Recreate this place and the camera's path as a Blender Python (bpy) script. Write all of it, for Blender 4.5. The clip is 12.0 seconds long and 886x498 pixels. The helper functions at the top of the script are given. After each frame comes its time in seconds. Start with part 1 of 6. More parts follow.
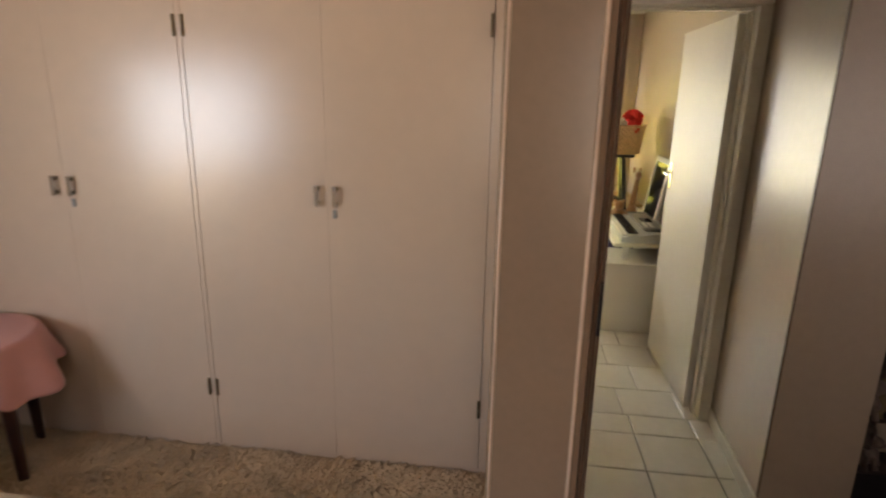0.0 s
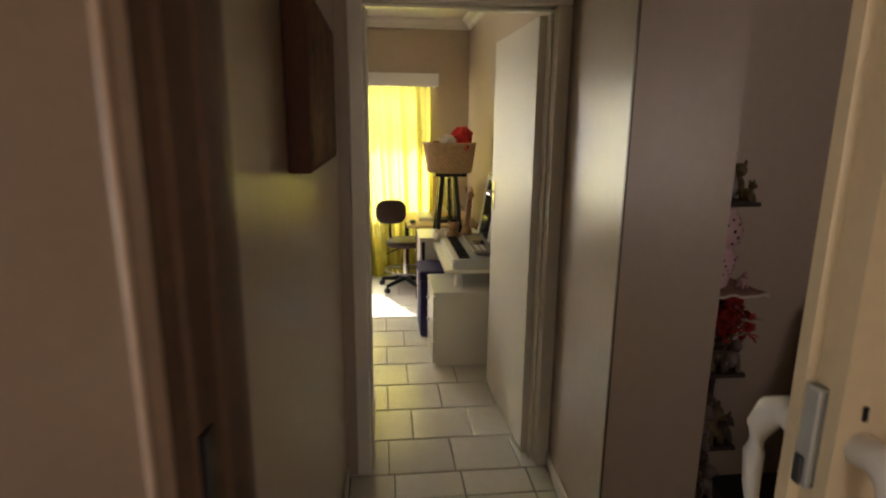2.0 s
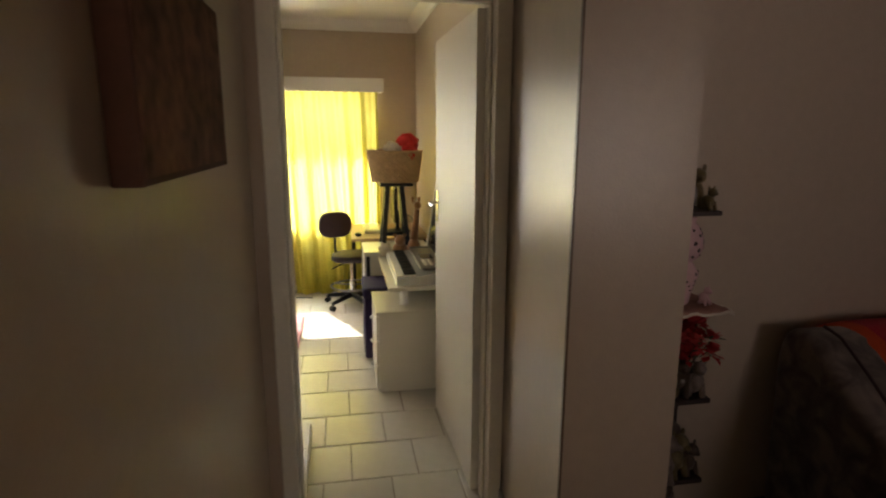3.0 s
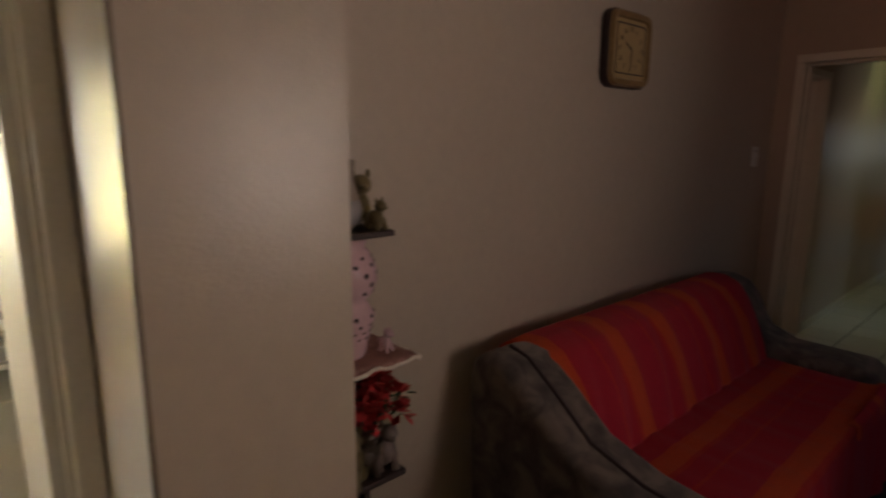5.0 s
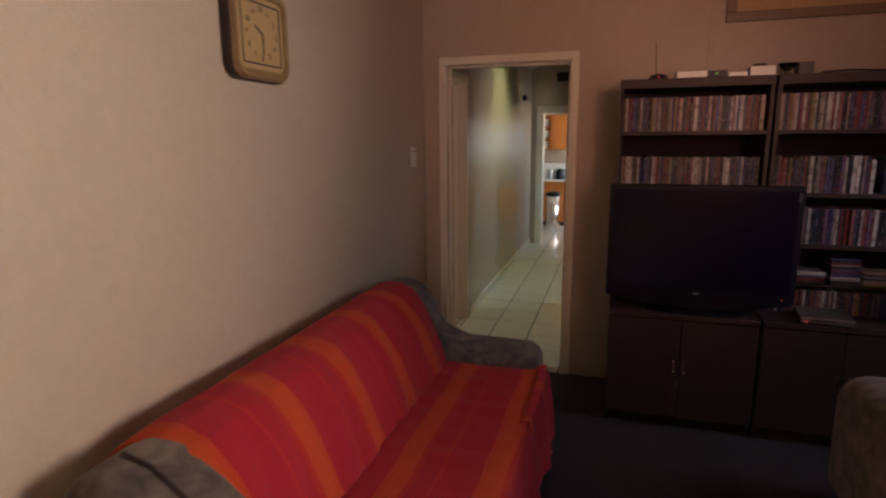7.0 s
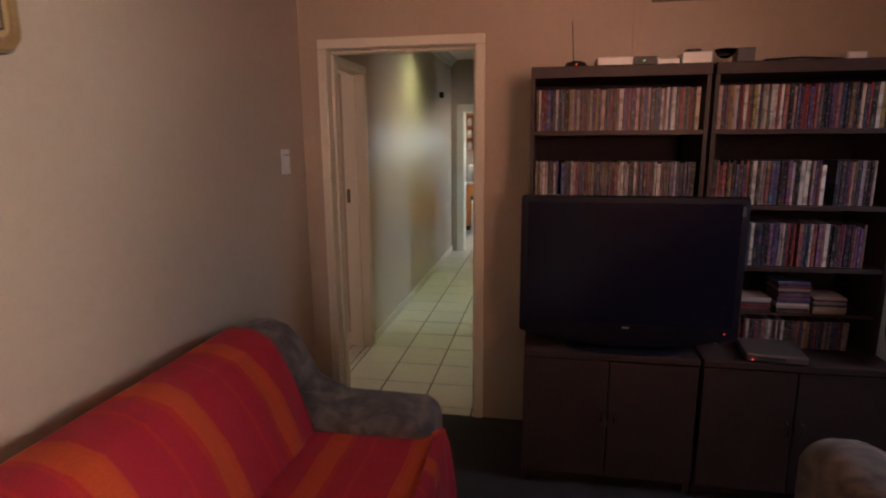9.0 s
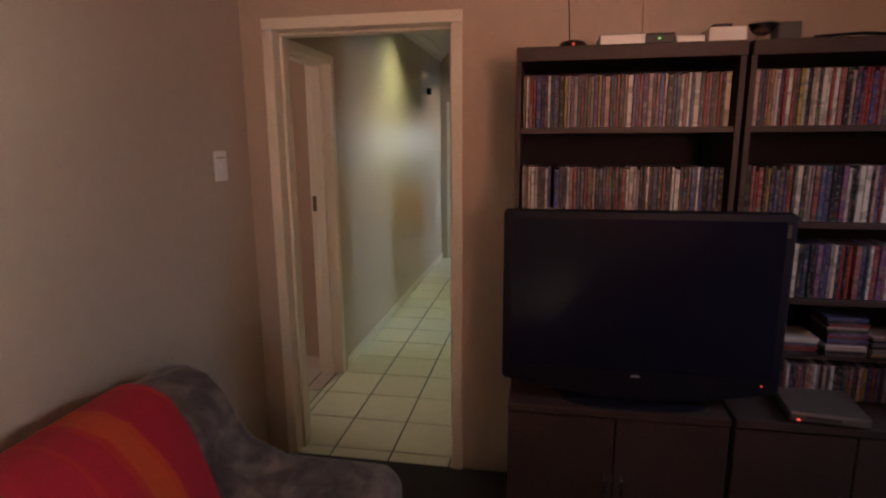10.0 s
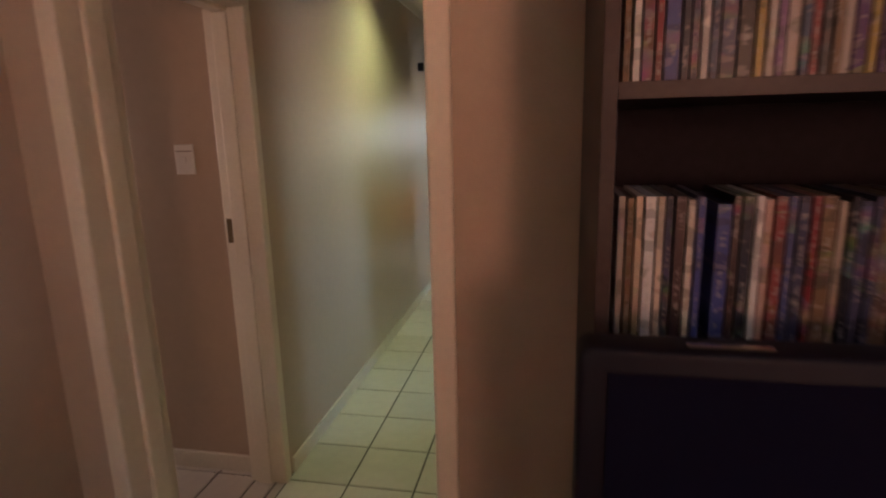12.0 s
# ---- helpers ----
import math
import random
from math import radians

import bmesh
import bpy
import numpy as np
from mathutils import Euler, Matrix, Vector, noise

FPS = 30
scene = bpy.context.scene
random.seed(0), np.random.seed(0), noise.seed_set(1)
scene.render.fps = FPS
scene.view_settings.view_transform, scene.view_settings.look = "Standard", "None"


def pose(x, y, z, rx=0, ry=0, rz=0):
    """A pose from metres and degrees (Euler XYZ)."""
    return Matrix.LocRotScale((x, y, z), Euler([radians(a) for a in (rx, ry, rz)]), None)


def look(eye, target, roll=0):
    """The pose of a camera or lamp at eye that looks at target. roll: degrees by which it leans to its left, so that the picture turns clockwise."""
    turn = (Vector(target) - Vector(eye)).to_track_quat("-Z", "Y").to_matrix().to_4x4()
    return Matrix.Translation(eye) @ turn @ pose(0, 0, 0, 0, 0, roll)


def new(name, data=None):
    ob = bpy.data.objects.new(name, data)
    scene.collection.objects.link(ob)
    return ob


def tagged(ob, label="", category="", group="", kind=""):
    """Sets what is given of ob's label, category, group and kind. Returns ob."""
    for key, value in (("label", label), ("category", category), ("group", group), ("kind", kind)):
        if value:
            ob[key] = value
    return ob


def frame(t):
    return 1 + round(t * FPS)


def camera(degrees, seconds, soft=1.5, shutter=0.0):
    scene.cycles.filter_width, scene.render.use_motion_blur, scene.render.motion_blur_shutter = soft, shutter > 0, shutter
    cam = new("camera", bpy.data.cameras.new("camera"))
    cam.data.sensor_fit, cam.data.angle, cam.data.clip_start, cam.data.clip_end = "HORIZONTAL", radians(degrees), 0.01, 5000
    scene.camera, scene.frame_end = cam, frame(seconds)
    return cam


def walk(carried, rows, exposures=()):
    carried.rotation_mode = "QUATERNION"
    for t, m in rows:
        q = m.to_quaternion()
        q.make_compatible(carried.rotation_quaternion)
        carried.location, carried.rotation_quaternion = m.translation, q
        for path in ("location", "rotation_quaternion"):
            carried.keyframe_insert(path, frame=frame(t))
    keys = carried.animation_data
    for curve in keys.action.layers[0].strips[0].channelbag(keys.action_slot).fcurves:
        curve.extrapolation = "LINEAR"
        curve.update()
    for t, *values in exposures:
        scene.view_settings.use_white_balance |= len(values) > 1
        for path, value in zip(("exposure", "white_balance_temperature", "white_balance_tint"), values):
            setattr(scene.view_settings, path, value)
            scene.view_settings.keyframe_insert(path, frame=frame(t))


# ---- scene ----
cam = camera(76.9, 12.0, soft=2.1, shutter=0.5)
PATH = [
    (0, (0.221, 0.384, 1.631), (-0.032, 2.299, 1.112), 1.0),
    (0.5, (0.266, 0.495, 1.64), (0.185, 2.427, 1.129), 0.8),
    (1, (0.343, 0.602, 1.639), (0.423, 2.535, 1.136), 0.9),
    (1.5, (0.436, 0.723, 1.626), (0.602, 2.658, 1.15), 0.7),
    (2, (0.529, 0.872, 1.591), (0.741, 2.812, 1.153), 0.6),
    (2.4, (0.597, 1.025, 1.59), (0.847, 2.967, 1.18), 0.1),
    (2.5, (0.612, 1.053, 1.589), (0.884, 2.992, 1.18), 0.5),
    (2.7, (0.638, 1.075, 1.579), (0.937, 3.01, 1.173), 0.5),
    (4.3, (0.837, 1.522, 1.557), (1.75, 3.257, 1.158), 0.3),
    (4.5, (0.916, 1.551, 1.547), (1.941, 3.225, 1.16), 0.2),
    (4.6, (0.949, 1.572, 1.546), (2.042, 3.204, 1.171), 0.5),
    (5, (1.082, 1.656, 1.543), (2.386, 3.124, 1.162), 0.4),
    (5.5, (1.196, 1.719, 1.545), (2.724, 2.954, 1.162), 0.4),
    (6, (1.296, 1.777, 1.552), (2.997, 2.758, 1.172), -0.0),
    (6.5, (1.399, 1.792, 1.548), (3.212, 2.544, 1.169), -0.4),
    (7, (1.557, 1.798, 1.568), (3.433, 2.374, 1.181), -0.5),
    (9, (2.242, 1.721, 1.568), (4.172, 2.073, 1.18), -0.4),
    (9.5, (2.49, 1.696, 1.562), (4.421, 2.04, 1.172), -0.4),
    (10, (2.767, 1.688, 1.563), (4.698, 2.036, 1.176), -0.4),
    (10.5, (3.118, 1.729, 1.553), (5.051, 2.06, 1.16), -0.3),
    (11, (3.448, 1.76, 1.546), (5.381, 2.09, 1.151), -0.3),
    (11.5, (3.762, 1.811, 1.537), (5.693, 2.156, 1.143), -0.4),
    (12, (4.091, 1.848, 1.55), (6.01, 2.219, 1.129), -1.4),
]
EXPOSURES = [(0, 2.86), (0.5, 2.86), (1.5, 2.45), (2.5, 2.2), (4.3, 2.5), (4.6, 2.55), (5.0, 3.0), (5.5, 3.66), (6.0, 4.24), (7.0, 4.9), (9.0, 5.3), (9.5, 5.35), (10.5, 5.35), (12, 5.4)]
walk(cam, [(t, look(eye, target, roll)) for t, eye, target, roll in PATH], EXPOSURES)


# ---- world and lights ----
SUN_DIR = Vector((0.46, -0.90, -0.95)).normalized()
world = bpy.data.worlds.new("sky")
scene.world = world
world.use_nodes = True
wn = world.node_tree.nodes
sky = wn.new("ShaderNodeTexSky")
sky.sky_type = "NISHITA"
sky.sun_disc = False
sky.sun_elevation = math.asin(-SUN_DIR.z)
sky.sun_rotation = math.atan2(-SUN_DIR.x, -SUN_DIR.y)
world.node_tree.links.new(sky.outputs[0], wn["Background"].inputs[0])
wn["Background"].inputs[1].default_value = 0.06
sun = new("sun", bpy.data.lights.new("sun", "SUN"))
sun.data.energy, sun.data.angle, sun.data.color = 4.0, radians(0.6), (1.0, 0.95, 0.86)
sun.matrix_world = look((0, 0, 8), Vector((0, 0, 8)) + SUN_DIR)


def window_light(name, centre, target, w, h, power, color):
    lamp = new(name, bpy.data.lights.new(name, "AREA"))
    lamp.data.shape, lamp.data.size, lamp.data.size_y = "RECTANGLE", w, h
    lamp.data.energy, lamp.data.color = power, color
    lamp.matrix_world = look(centre, target)
    return lamp


bw = window_light("bedroom_window_light", (-2.66, 0.05, 1.46), (-1.45, 2.6, 1.1), 1.15, 0.85, 1.6, (0.76, 0.86, 1.0))
bw.data.spread = radians(122)
# Unseen lamp added to brighten the study frame and south-facing wall end.
window_light("bedroom_south_fill_light", (0.42, -1.86, 1.5), (0.40, 2.0, 1.2), 0.7, 1.1, 1.75, (1.0, 0.80, 0.65))
lw = window_light("lounge_window_light", (2.90, -0.66, 1.5), (1.75, 3.0, 2.0), 0.75, 1.1, 0.86, (1.0, 0.84, 0.75))
lw.data.spread = radians(76)
# Warm lamp added for the east wall; its inner window is made up.
lc = window_light("lounge_warm_fill_light", (1.66, 0.85, 1.78), (5.18, 1.95, 2.15), 0.68, 0.62, 0.165, (1.0, 0.49, 0.34))
lc.data.spread = radians(64)
# Unseen cool lamp, added to lift the armchair, right cupboard and film cases.
le = window_light("lounge_east_fill_light", (4.20, -0.66, 1.5), (4.5, 1.2, 0.5), 0.6, 1.0, 0.15, (0.68, 0.77, 1.0))
le.data.spread = radians(95)
window_light("study_window_light", (-0.075, 6.88, 1.35), (-0.1, 4, 0.9), 1.9, 1.1, 12.5, (1.0, 0.97, 0.92))
window_light("kitchen_window_light", (12.22, 1.90, 1.5), (9.5, 2.55, 1.3), 0.85, 0.5, 0.10, (0.72, 0.90, 1.0))
# Second kitchen lamp has no known window; added to brighten the units.
window_light("kitchen_south_fill_light", (10.9, 0.58, 1.5), (11.7, 2.9, 0.9), 0.95, 1.0, 1.1, (0.84, 0.92, 1.0))
# Lamp added to light the side room; its source is unseen.
window_light("side_room_fill_light", (5.75, 5.40, 1.5), (5.9, 3, 1.2), 0.8, 0.9, 0.22, (1.0, 0.74, 0.72))
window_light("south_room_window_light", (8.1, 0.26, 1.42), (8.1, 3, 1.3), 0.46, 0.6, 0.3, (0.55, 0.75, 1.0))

# ---- materials ----


def material(name, base, rough=0.5, metal=0.0, vary=0.06, scale=3.0, fine=60.0, bump=0.0, bump_scale=200.0, coat=0.0, spec=0.5, sheen=0.0, random_hue=0.0):
    m = bpy.data.materials.new(name)
    m.use_nodes = True
    nt = m.node_tree
    n, l = nt.nodes, nt.links
    b = n["Principled BSDF"]
    b.inputs["Roughness"].default_value = rough
    b.inputs["Metallic"].default_value = metal
    b.inputs["Specular IOR Level"].default_value = spec
    b.inputs["Coat Weight"].default_value = coat
    b.inputs["Sheen Weight"].default_value = sheen
    tc = n.new("ShaderNodeTexCoord")
    big, small = n.new("ShaderNodeTexNoise"), n.new("ShaderNodeTexNoise")
    big.inputs["Scale"].default_value, small.inputs["Scale"].default_value = scale, fine
    big.inputs["Detail"].default_value = 4
    for t in (big, small):
        l.new(tc.outputs["Object"], t.inputs["Vector"])
    add = n.new("ShaderNodeMath")
    add.operation = "ADD"
    l.new(big.outputs["Fac"], add.inputs[0])
    l.new(small.outputs["Fac"], add.inputs[1])
    ramp = n.new("ShaderNodeMapRange")
    ramp.clamp = False
    ramp.inputs["From Min"].default_value, ramp.inputs["From Max"].default_value = 0.6, 1.4
    ramp.inputs["To Min"].default_value, ramp.inputs["To Max"].default_value = 1 - vary, 1 + vary
    l.new(add.outputs[0], ramp.inputs["Value"])
    hsv = n.new("ShaderNodeHueSaturation")
    hsv.inputs["Color"].default_value = (*base, 1)
    last = ramp.outputs[0]
    if random_hue:
        info = n.new("ShaderNodeObjectInfo")
        mr = n.new("ShaderNodeMapRange")
        mr.inputs["To Min"].default_value, mr.inputs["To Max"].default_value = 1 - random_hue, 1 + random_hue
        l.new(info.outputs["Random"], mr.inputs["Value"])
        mul = n.new("ShaderNodeMath")
        mul.operation = "MULTIPLY"
        l.new(last, mul.inputs[0])
        l.new(mr.outputs[0], mul.inputs[1])
        last = mul.outputs[0]
    l.new(last, hsv.inputs["Value"])
    l.new(hsv.outputs[0], b.inputs["Base Color"])
    rr = n.new("ShaderNodeMapRange")
    rr.clamp = False
    rr.inputs["From Min"].default_value, rr.inputs["From Max"].default_value = 0.2, 0.8
    rr.inputs["To Min"].default_value, rr.inputs["To Max"].default_value = max(rough - 0.012, 0.02), min(rough + 0.012, 1)
    l.new(big.outputs["Fac"], rr.inputs["Value"])
    l.new(rr.outputs[0], b.inputs["Roughness"])
    if bump:
        bt, bp = n.new("ShaderNodeTexNoise"), n.new("ShaderNodeBump")
        bt.inputs["Scale"].default_value = bump_scale
        bp.inputs["Strength"].default_value, bp.inputs["Distance"].default_value = bump, 0.002
        l.new(tc.outputs["Object"], bt.inputs["Vector"])
        l.new(bt.outputs["Fac"], bp.inputs["Height"])
        l.new(bp.outputs[0], b.inputs["Normal"])
    return m


WALL = material("wall_enamel_beige", (0.49, 0.395, 0.308), 0.30, vary=0.05, scale=1.5, fine=25, bump=0.36, bump_scale=120, spec=0.38)
CEIL = material("ceiling_white", (0.78, 0.76, 0.72), 0.7, vary=0.03)
TRIMDK = material("worn_brown_paint_edge", (0.13, 0.085, 0.055), 0.4, vary=0.25, scale=9)
BROWNWOOD = material("brown_stained_wood", (0.13, 0.082, 0.056), 0.45, vary=0.18, scale=7, fine=60, bump=0.15, bump_scale=90)
GROUTB = material("tile_grout_beige", (0.30, 0.25, 0.19), 0.85, vary=0.15)
BEADGLINT = material("pale_glint_paint", (0.62, 0.49, 0.40), 0.2, vary=0.08, scale=6)
FOLDP = material("folding_door_cream", (0.76, 0.63, 0.43), 0.38, vary=0.06, scale=4, bump=0.12, bump_scale=60)
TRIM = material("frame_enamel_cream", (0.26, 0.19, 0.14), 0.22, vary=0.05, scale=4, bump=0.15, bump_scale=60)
FRAMEW = material("frame_enamel_white", (0.78, 0.73, 0.62), 0.35, vary=0.05, scale=4, bump=0.15, bump_scale=60)
DOORP = material("door_paint_white", (0.72, 0.67, 0.58), 0.48, vary=0.04, scale=2, bump=0.1, bump_scale=90)
CUPB = material("wardrobe_paint_cream", (0.67, 0.53, 0.41), 0.245, vary=0.03, scale=1.2, fine=12, bump=0.12, bump_scale=90, spec=0.9)
TILE = material("tile_glazed_cream", (0.64, 0.60, 0.52), 0.16, vary=0.06, scale=2.5, fine=18, random_hue=0.05)
GROUT = material("tile_grout_grey", (0.055, 0.05, 0.045), 0.9, vary=0.2)
CARPET = material("carpet_dark_brown", (0.034, 0.027, 0.031), 0.95, vary=0.3, scale=8, fine=300, bump=0.6, bump_scale=500)
SHAG = material("carpet_shag_tan", (0.66, 0.50, 0.33), 0.95, vary=0.3, scale=6, fine=150, bump=0.8, bump_scale=200)
DARKWOOD = material("bookcase_dark_wood", (0.048, 0.031, 0.029), 0.45, vary=0.25, scale=5, fine=90, bump=0.1, spec=0.25)
BLACK = material("black_plastic", (0.006, 0.006, 0.009), 0.36, vary=0.1, spec=0.35)
BLACKM = material("black_hardboard", (0.030, 0.023, 0.029), 0.85, vary=0.2, spec=0.2)
SCREEN = material("screen_glass_black", (0.007, 0.007, 0.019), 0.14, vary=0.02, spec=0.3)
BEZEL = material("matt_black_bezel", (0.006, 0.006, 0.014), 0.5, vary=0.05, spec=0.2)
CHROME = material("chrome", (0.72, 0.70, 0.68), 0.18, metal=1.0, vary=0.03)
STEEL = material("brushed_steel_grey", (0.30, 0.29, 0.28), 0.35, metal=0.9, vary=0.1, fine=200)
BRASS = material("aged_brass", (0.20, 0.15, 0.09), 0.4, metal=0.8, vary=0.2)
WHITEP = material("white_plastic", (0.78, 0.76, 0.72), 0.3, vary=0.02)
WHITEL = material("white_laminate", (0.74, 0.70, 0.58), 0.3, vary=0.03, scale=2)
PINK = material("pink_cotton_cloth", (0.62, 0.30, 0.27), 0.85, vary=0.08, scale=9, fine=300, bump=0.3, bump_scale=600, sheen=0.2)
MAHOG = material("dark_mahogany_leg", (0.045, 0.016, 0.012), 0.35, vary=0.2)
VINYL = material("dark_brown_vinyl", (0.035, 0.016, 0.018), 0.5, vary=0.15, bump=0.2, bump_scale=300)
PURPLE = material("dark_purple_fabric", (0.030, 0.015, 0.075), 0.8, vary=0.15, bump=0.3)
WICKER = material("wicker_tan", (0.56, 0.38, 0.20), 0.6, vary=0.25, scale=30, fine=200)
PINE = material("pine_desk_top", (0.50, 0.33, 0.17), 0.45, vary=0.12, scale=6)
ORANGEW = material("orange_pine_cabinet", (0.50, 0.17, 0.04), 0.35, vary=0.15, scale=7)
PLUSH = material("plush_brown", (0.33, 0.17, 0.08), 0.95, vary=0.2, scale=20, bump=0.6, sheen=0.3)
PLUSHW = material("plush_cream", (0.66, 0.58, 0.46), 0.95, vary=0.15, scale=20, bump=0.6, sheen=0.3)
REDWOOL = material("red_wool", (0.62, 0.03, 0.025), 0.95, vary=0.2, scale=40, bump=0.8, bump_scale=90)
PETAL = material("red_silk_petals", (0.50, 0.035, 0.04), 0.75, vary=0.2, scale=30)
LEAF = material("dark_green_leaf", (0.03, 0.06, 0.025), 0.6, vary=0.3, scale=30)
PALE = material("dull_pale_ceramic", (0.20, 0.15, 0.13), 0.35, vary=0.2, scale=30)
BRONZE = material("dark_bronze_figurine", (0.085, 0.060, 0.045), 0.4, metal=0.2, vary=0.3, scale=25)
GILT = material("olive_gilt_figurine", (0.16, 0.12, 0.055), 0.45, metal=0.2, vary=0.3, scale=25)
PINKCER = material("pink_glazed_ceramic", (0.62, 0.40, 0.42), 0.22, vary=0.05)
DOT = material("dark_brown_glaze_dot", (0.030, 0.012, 0.014), 0.3)
DOILY = material("rose_lace_doily", (0.36, 0.19, 0.16), 0.9, vary=0.25, scale=40, fine=200)
LACE = material("cream_lace_edge", (0.66, 0.58, 0.50), 0.9, vary=0.1)
OLDGOLD = material("aged_gold_plastic", (0.30, 0.19, 0.085), 0.35, metal=0.3, vary=0.2, scale=14)
CLOCKFACE = material("clock_face_ochre", (0.44, 0.30, 0.14), 0.5, vary=0.08, scale=9)
RUG = material("pink_rug", (0.50, 0.25, 0.25), 0.95, vary=0.25, scale=14, bump=0.6)
CANVAS = material("sepia_canvas_print", (0.19, 0.085, 0.055), 0.85, vary=0.75, scale=7, fine=22)
CANVASED = material("brown_canvas_edge", (0.12, 0.052, 0.036), 0.8, vary=0.15)
SKIRT = material("skirting_white", (0.70, 0.66, 0.56), 0.35, vary=0.08, scale=6)
GREYDK = material("dark_grey_plastic", (0.055, 0.055, 0.06), 0.4)
SILVER = material("silver_plastic", (0.52, 0.53, 0.52), 0.35, metal=0.2)


def noded(name):
    m = bpy.data.materials.new(name)
    m.use_nodes = True
    return m, m.node_tree.nodes, m.node_tree.links, m.node_tree.nodes["Principled BSDF"]


def banded(name, axis, period, stops, rough=0.9, wave=0.012):
    """Woven stripes across one object axis: stops are (place in the period, colour)."""
    m, n, l, b = noded(name)
    b.inputs["Roughness"].default_value = rough
    b.inputs["Sheen Weight"].default_value = 0.05
    tc, sep = n.new("ShaderNodeTexCoord"), n.new("ShaderNodeSeparateXYZ")
    l.new(tc.outputs["Object"], sep.inputs[0])
    wob = n.new("ShaderNodeTexNoise")
    wob.inputs["Scale"].default_value = 3.0
    l.new(tc.outputs["Object"], wob.inputs["Vector"])
    mad = n.new("ShaderNodeMath")
    mad.operation = "MULTIPLY_ADD"
    l.new(wob.outputs["Fac"], mad.inputs[0])
    mad.inputs[1].default_value = wave * 2
    l.new(sep.outputs[axis], mad.inputs[2])
    div = n.new("ShaderNodeMath")
    div.operation = "DIVIDE"
    l.new(mad.outputs[0], div.inputs[0])
    div.inputs[1].default_value = period
    fr = n.new("ShaderNodeMath")
    fr.operation = "FRACT"
    l.new(div.outputs[0], fr.inputs[0])
    ramp = n.new("ShaderNodeValToRGB")
    ramp.color_ramp.interpolation = "CONSTANT"
    e = ramp.color_ramp.elements
    e[0].position, e[0].color = stops[0][0], (*stops[0][1], 1)
    e[1].position, e[1].color = stops[1][0], (*stops[1][1], 1)
    for p, c in stops[2:]:
        k = e.new(p)
        k.color = (*c, 1)
    l.new(fr.outputs[0], ramp.inputs[0])
    fine, mr, mix = n.new("ShaderNodeTexNoise"), n.new("ShaderNodeMapRange"), n.new("ShaderNodeHueSaturation")
    fine.inputs["Scale"].default_value = 180
    l.new(tc.outputs["Object"], fine.inputs["Vector"])
    mr.inputs["To Min"].default_value, mr.inputs["To Max"].default_value = 0.7, 1.3
    l.new(fine.outputs["Fac"], mr.inputs["Value"])
    l.new(mr.outputs[0], mix.inputs["Value"])
    l.new(ramp.outputs[0], mix.inputs["Color"])
    l.new(mix.outputs[0], b.inputs["Base Color"])
    bp = n.new("ShaderNodeBump")
    bp.inputs["Strength"].default_value, bp.inputs["Distance"].default_value = 0.5, 0.002
    l.new(fine.outputs["Fac"], bp.inputs["Height"])
    l.new(bp.outputs[0], b.inputs["Normal"])
    return m


CRIM, SCAR, ORAN = (0.41, 0.007, 0.027), (0.47, 0.018, 0.016), (0.54, 0.062, 0.013)
STRIPES = ((0.0, CRIM), (0.20, SCAR), (0.24, CRIM), (0.46, SCAR), (0.52, ORAN), (0.72, (0.52, 0.05, 0.012)), (0.78, CRIM))
THROW_B = banded("throw_striped_back", 0, 0.335, STRIPES)
THROW_S = banded("throw_striped_seat", 1, 0.30, STRIPES)


def fabric_print():
    """Brown-grey upholstery with darker leafy blotches."""
    m, n, l, b = noded("sofa_print_brown")
    b.inputs["Roughness"].default_value = 0.85
    b.inputs["Sheen Weight"].default_value = 0.2
    tc, a, r = n.new("ShaderNodeTexCoord"), n.new("ShaderNodeTexNoise"), n.new("ShaderNodeValToRGB")
    a.inputs["Scale"].default_value, a.inputs["Detail"].default_value, a.inputs["Distortion"].default_value = 11.0, 7.0, 0.6
    l.new(tc.outputs["Object"], a.inputs["Vector"])
    l.new(a.outputs["Fac"], r.inputs[0])
    e = r.color_ramp.elements
    e[0].position, e[0].color = 0.36, (0.055, 0.040, 0.037, 1)
    e[1].position, e[1].color = 0.64, (0.20, 0.150, 0.126, 1)
    k = e.new(0.50)
    k.color = (0.115, 0.087, 0.075, 1)
    l.new(r.outputs[0], b.inputs["Base Color"])
    f, bp = n.new("ShaderNodeTexNoise"), n.new("ShaderNodeBump")
    f.inputs["Scale"].default_value = 350
    l.new(tc.outputs["Object"], f.inputs["Vector"])
    bp.inputs["Strength"].default_value, bp.inputs["Distance"].default_value = 0.4, 0.002
    l.new(f.outputs["Fac"], bp.inputs["Height"])
    l.new(bp.outputs[0], b.inputs["Normal"])
    return m


GREYFAB = fabric_print()


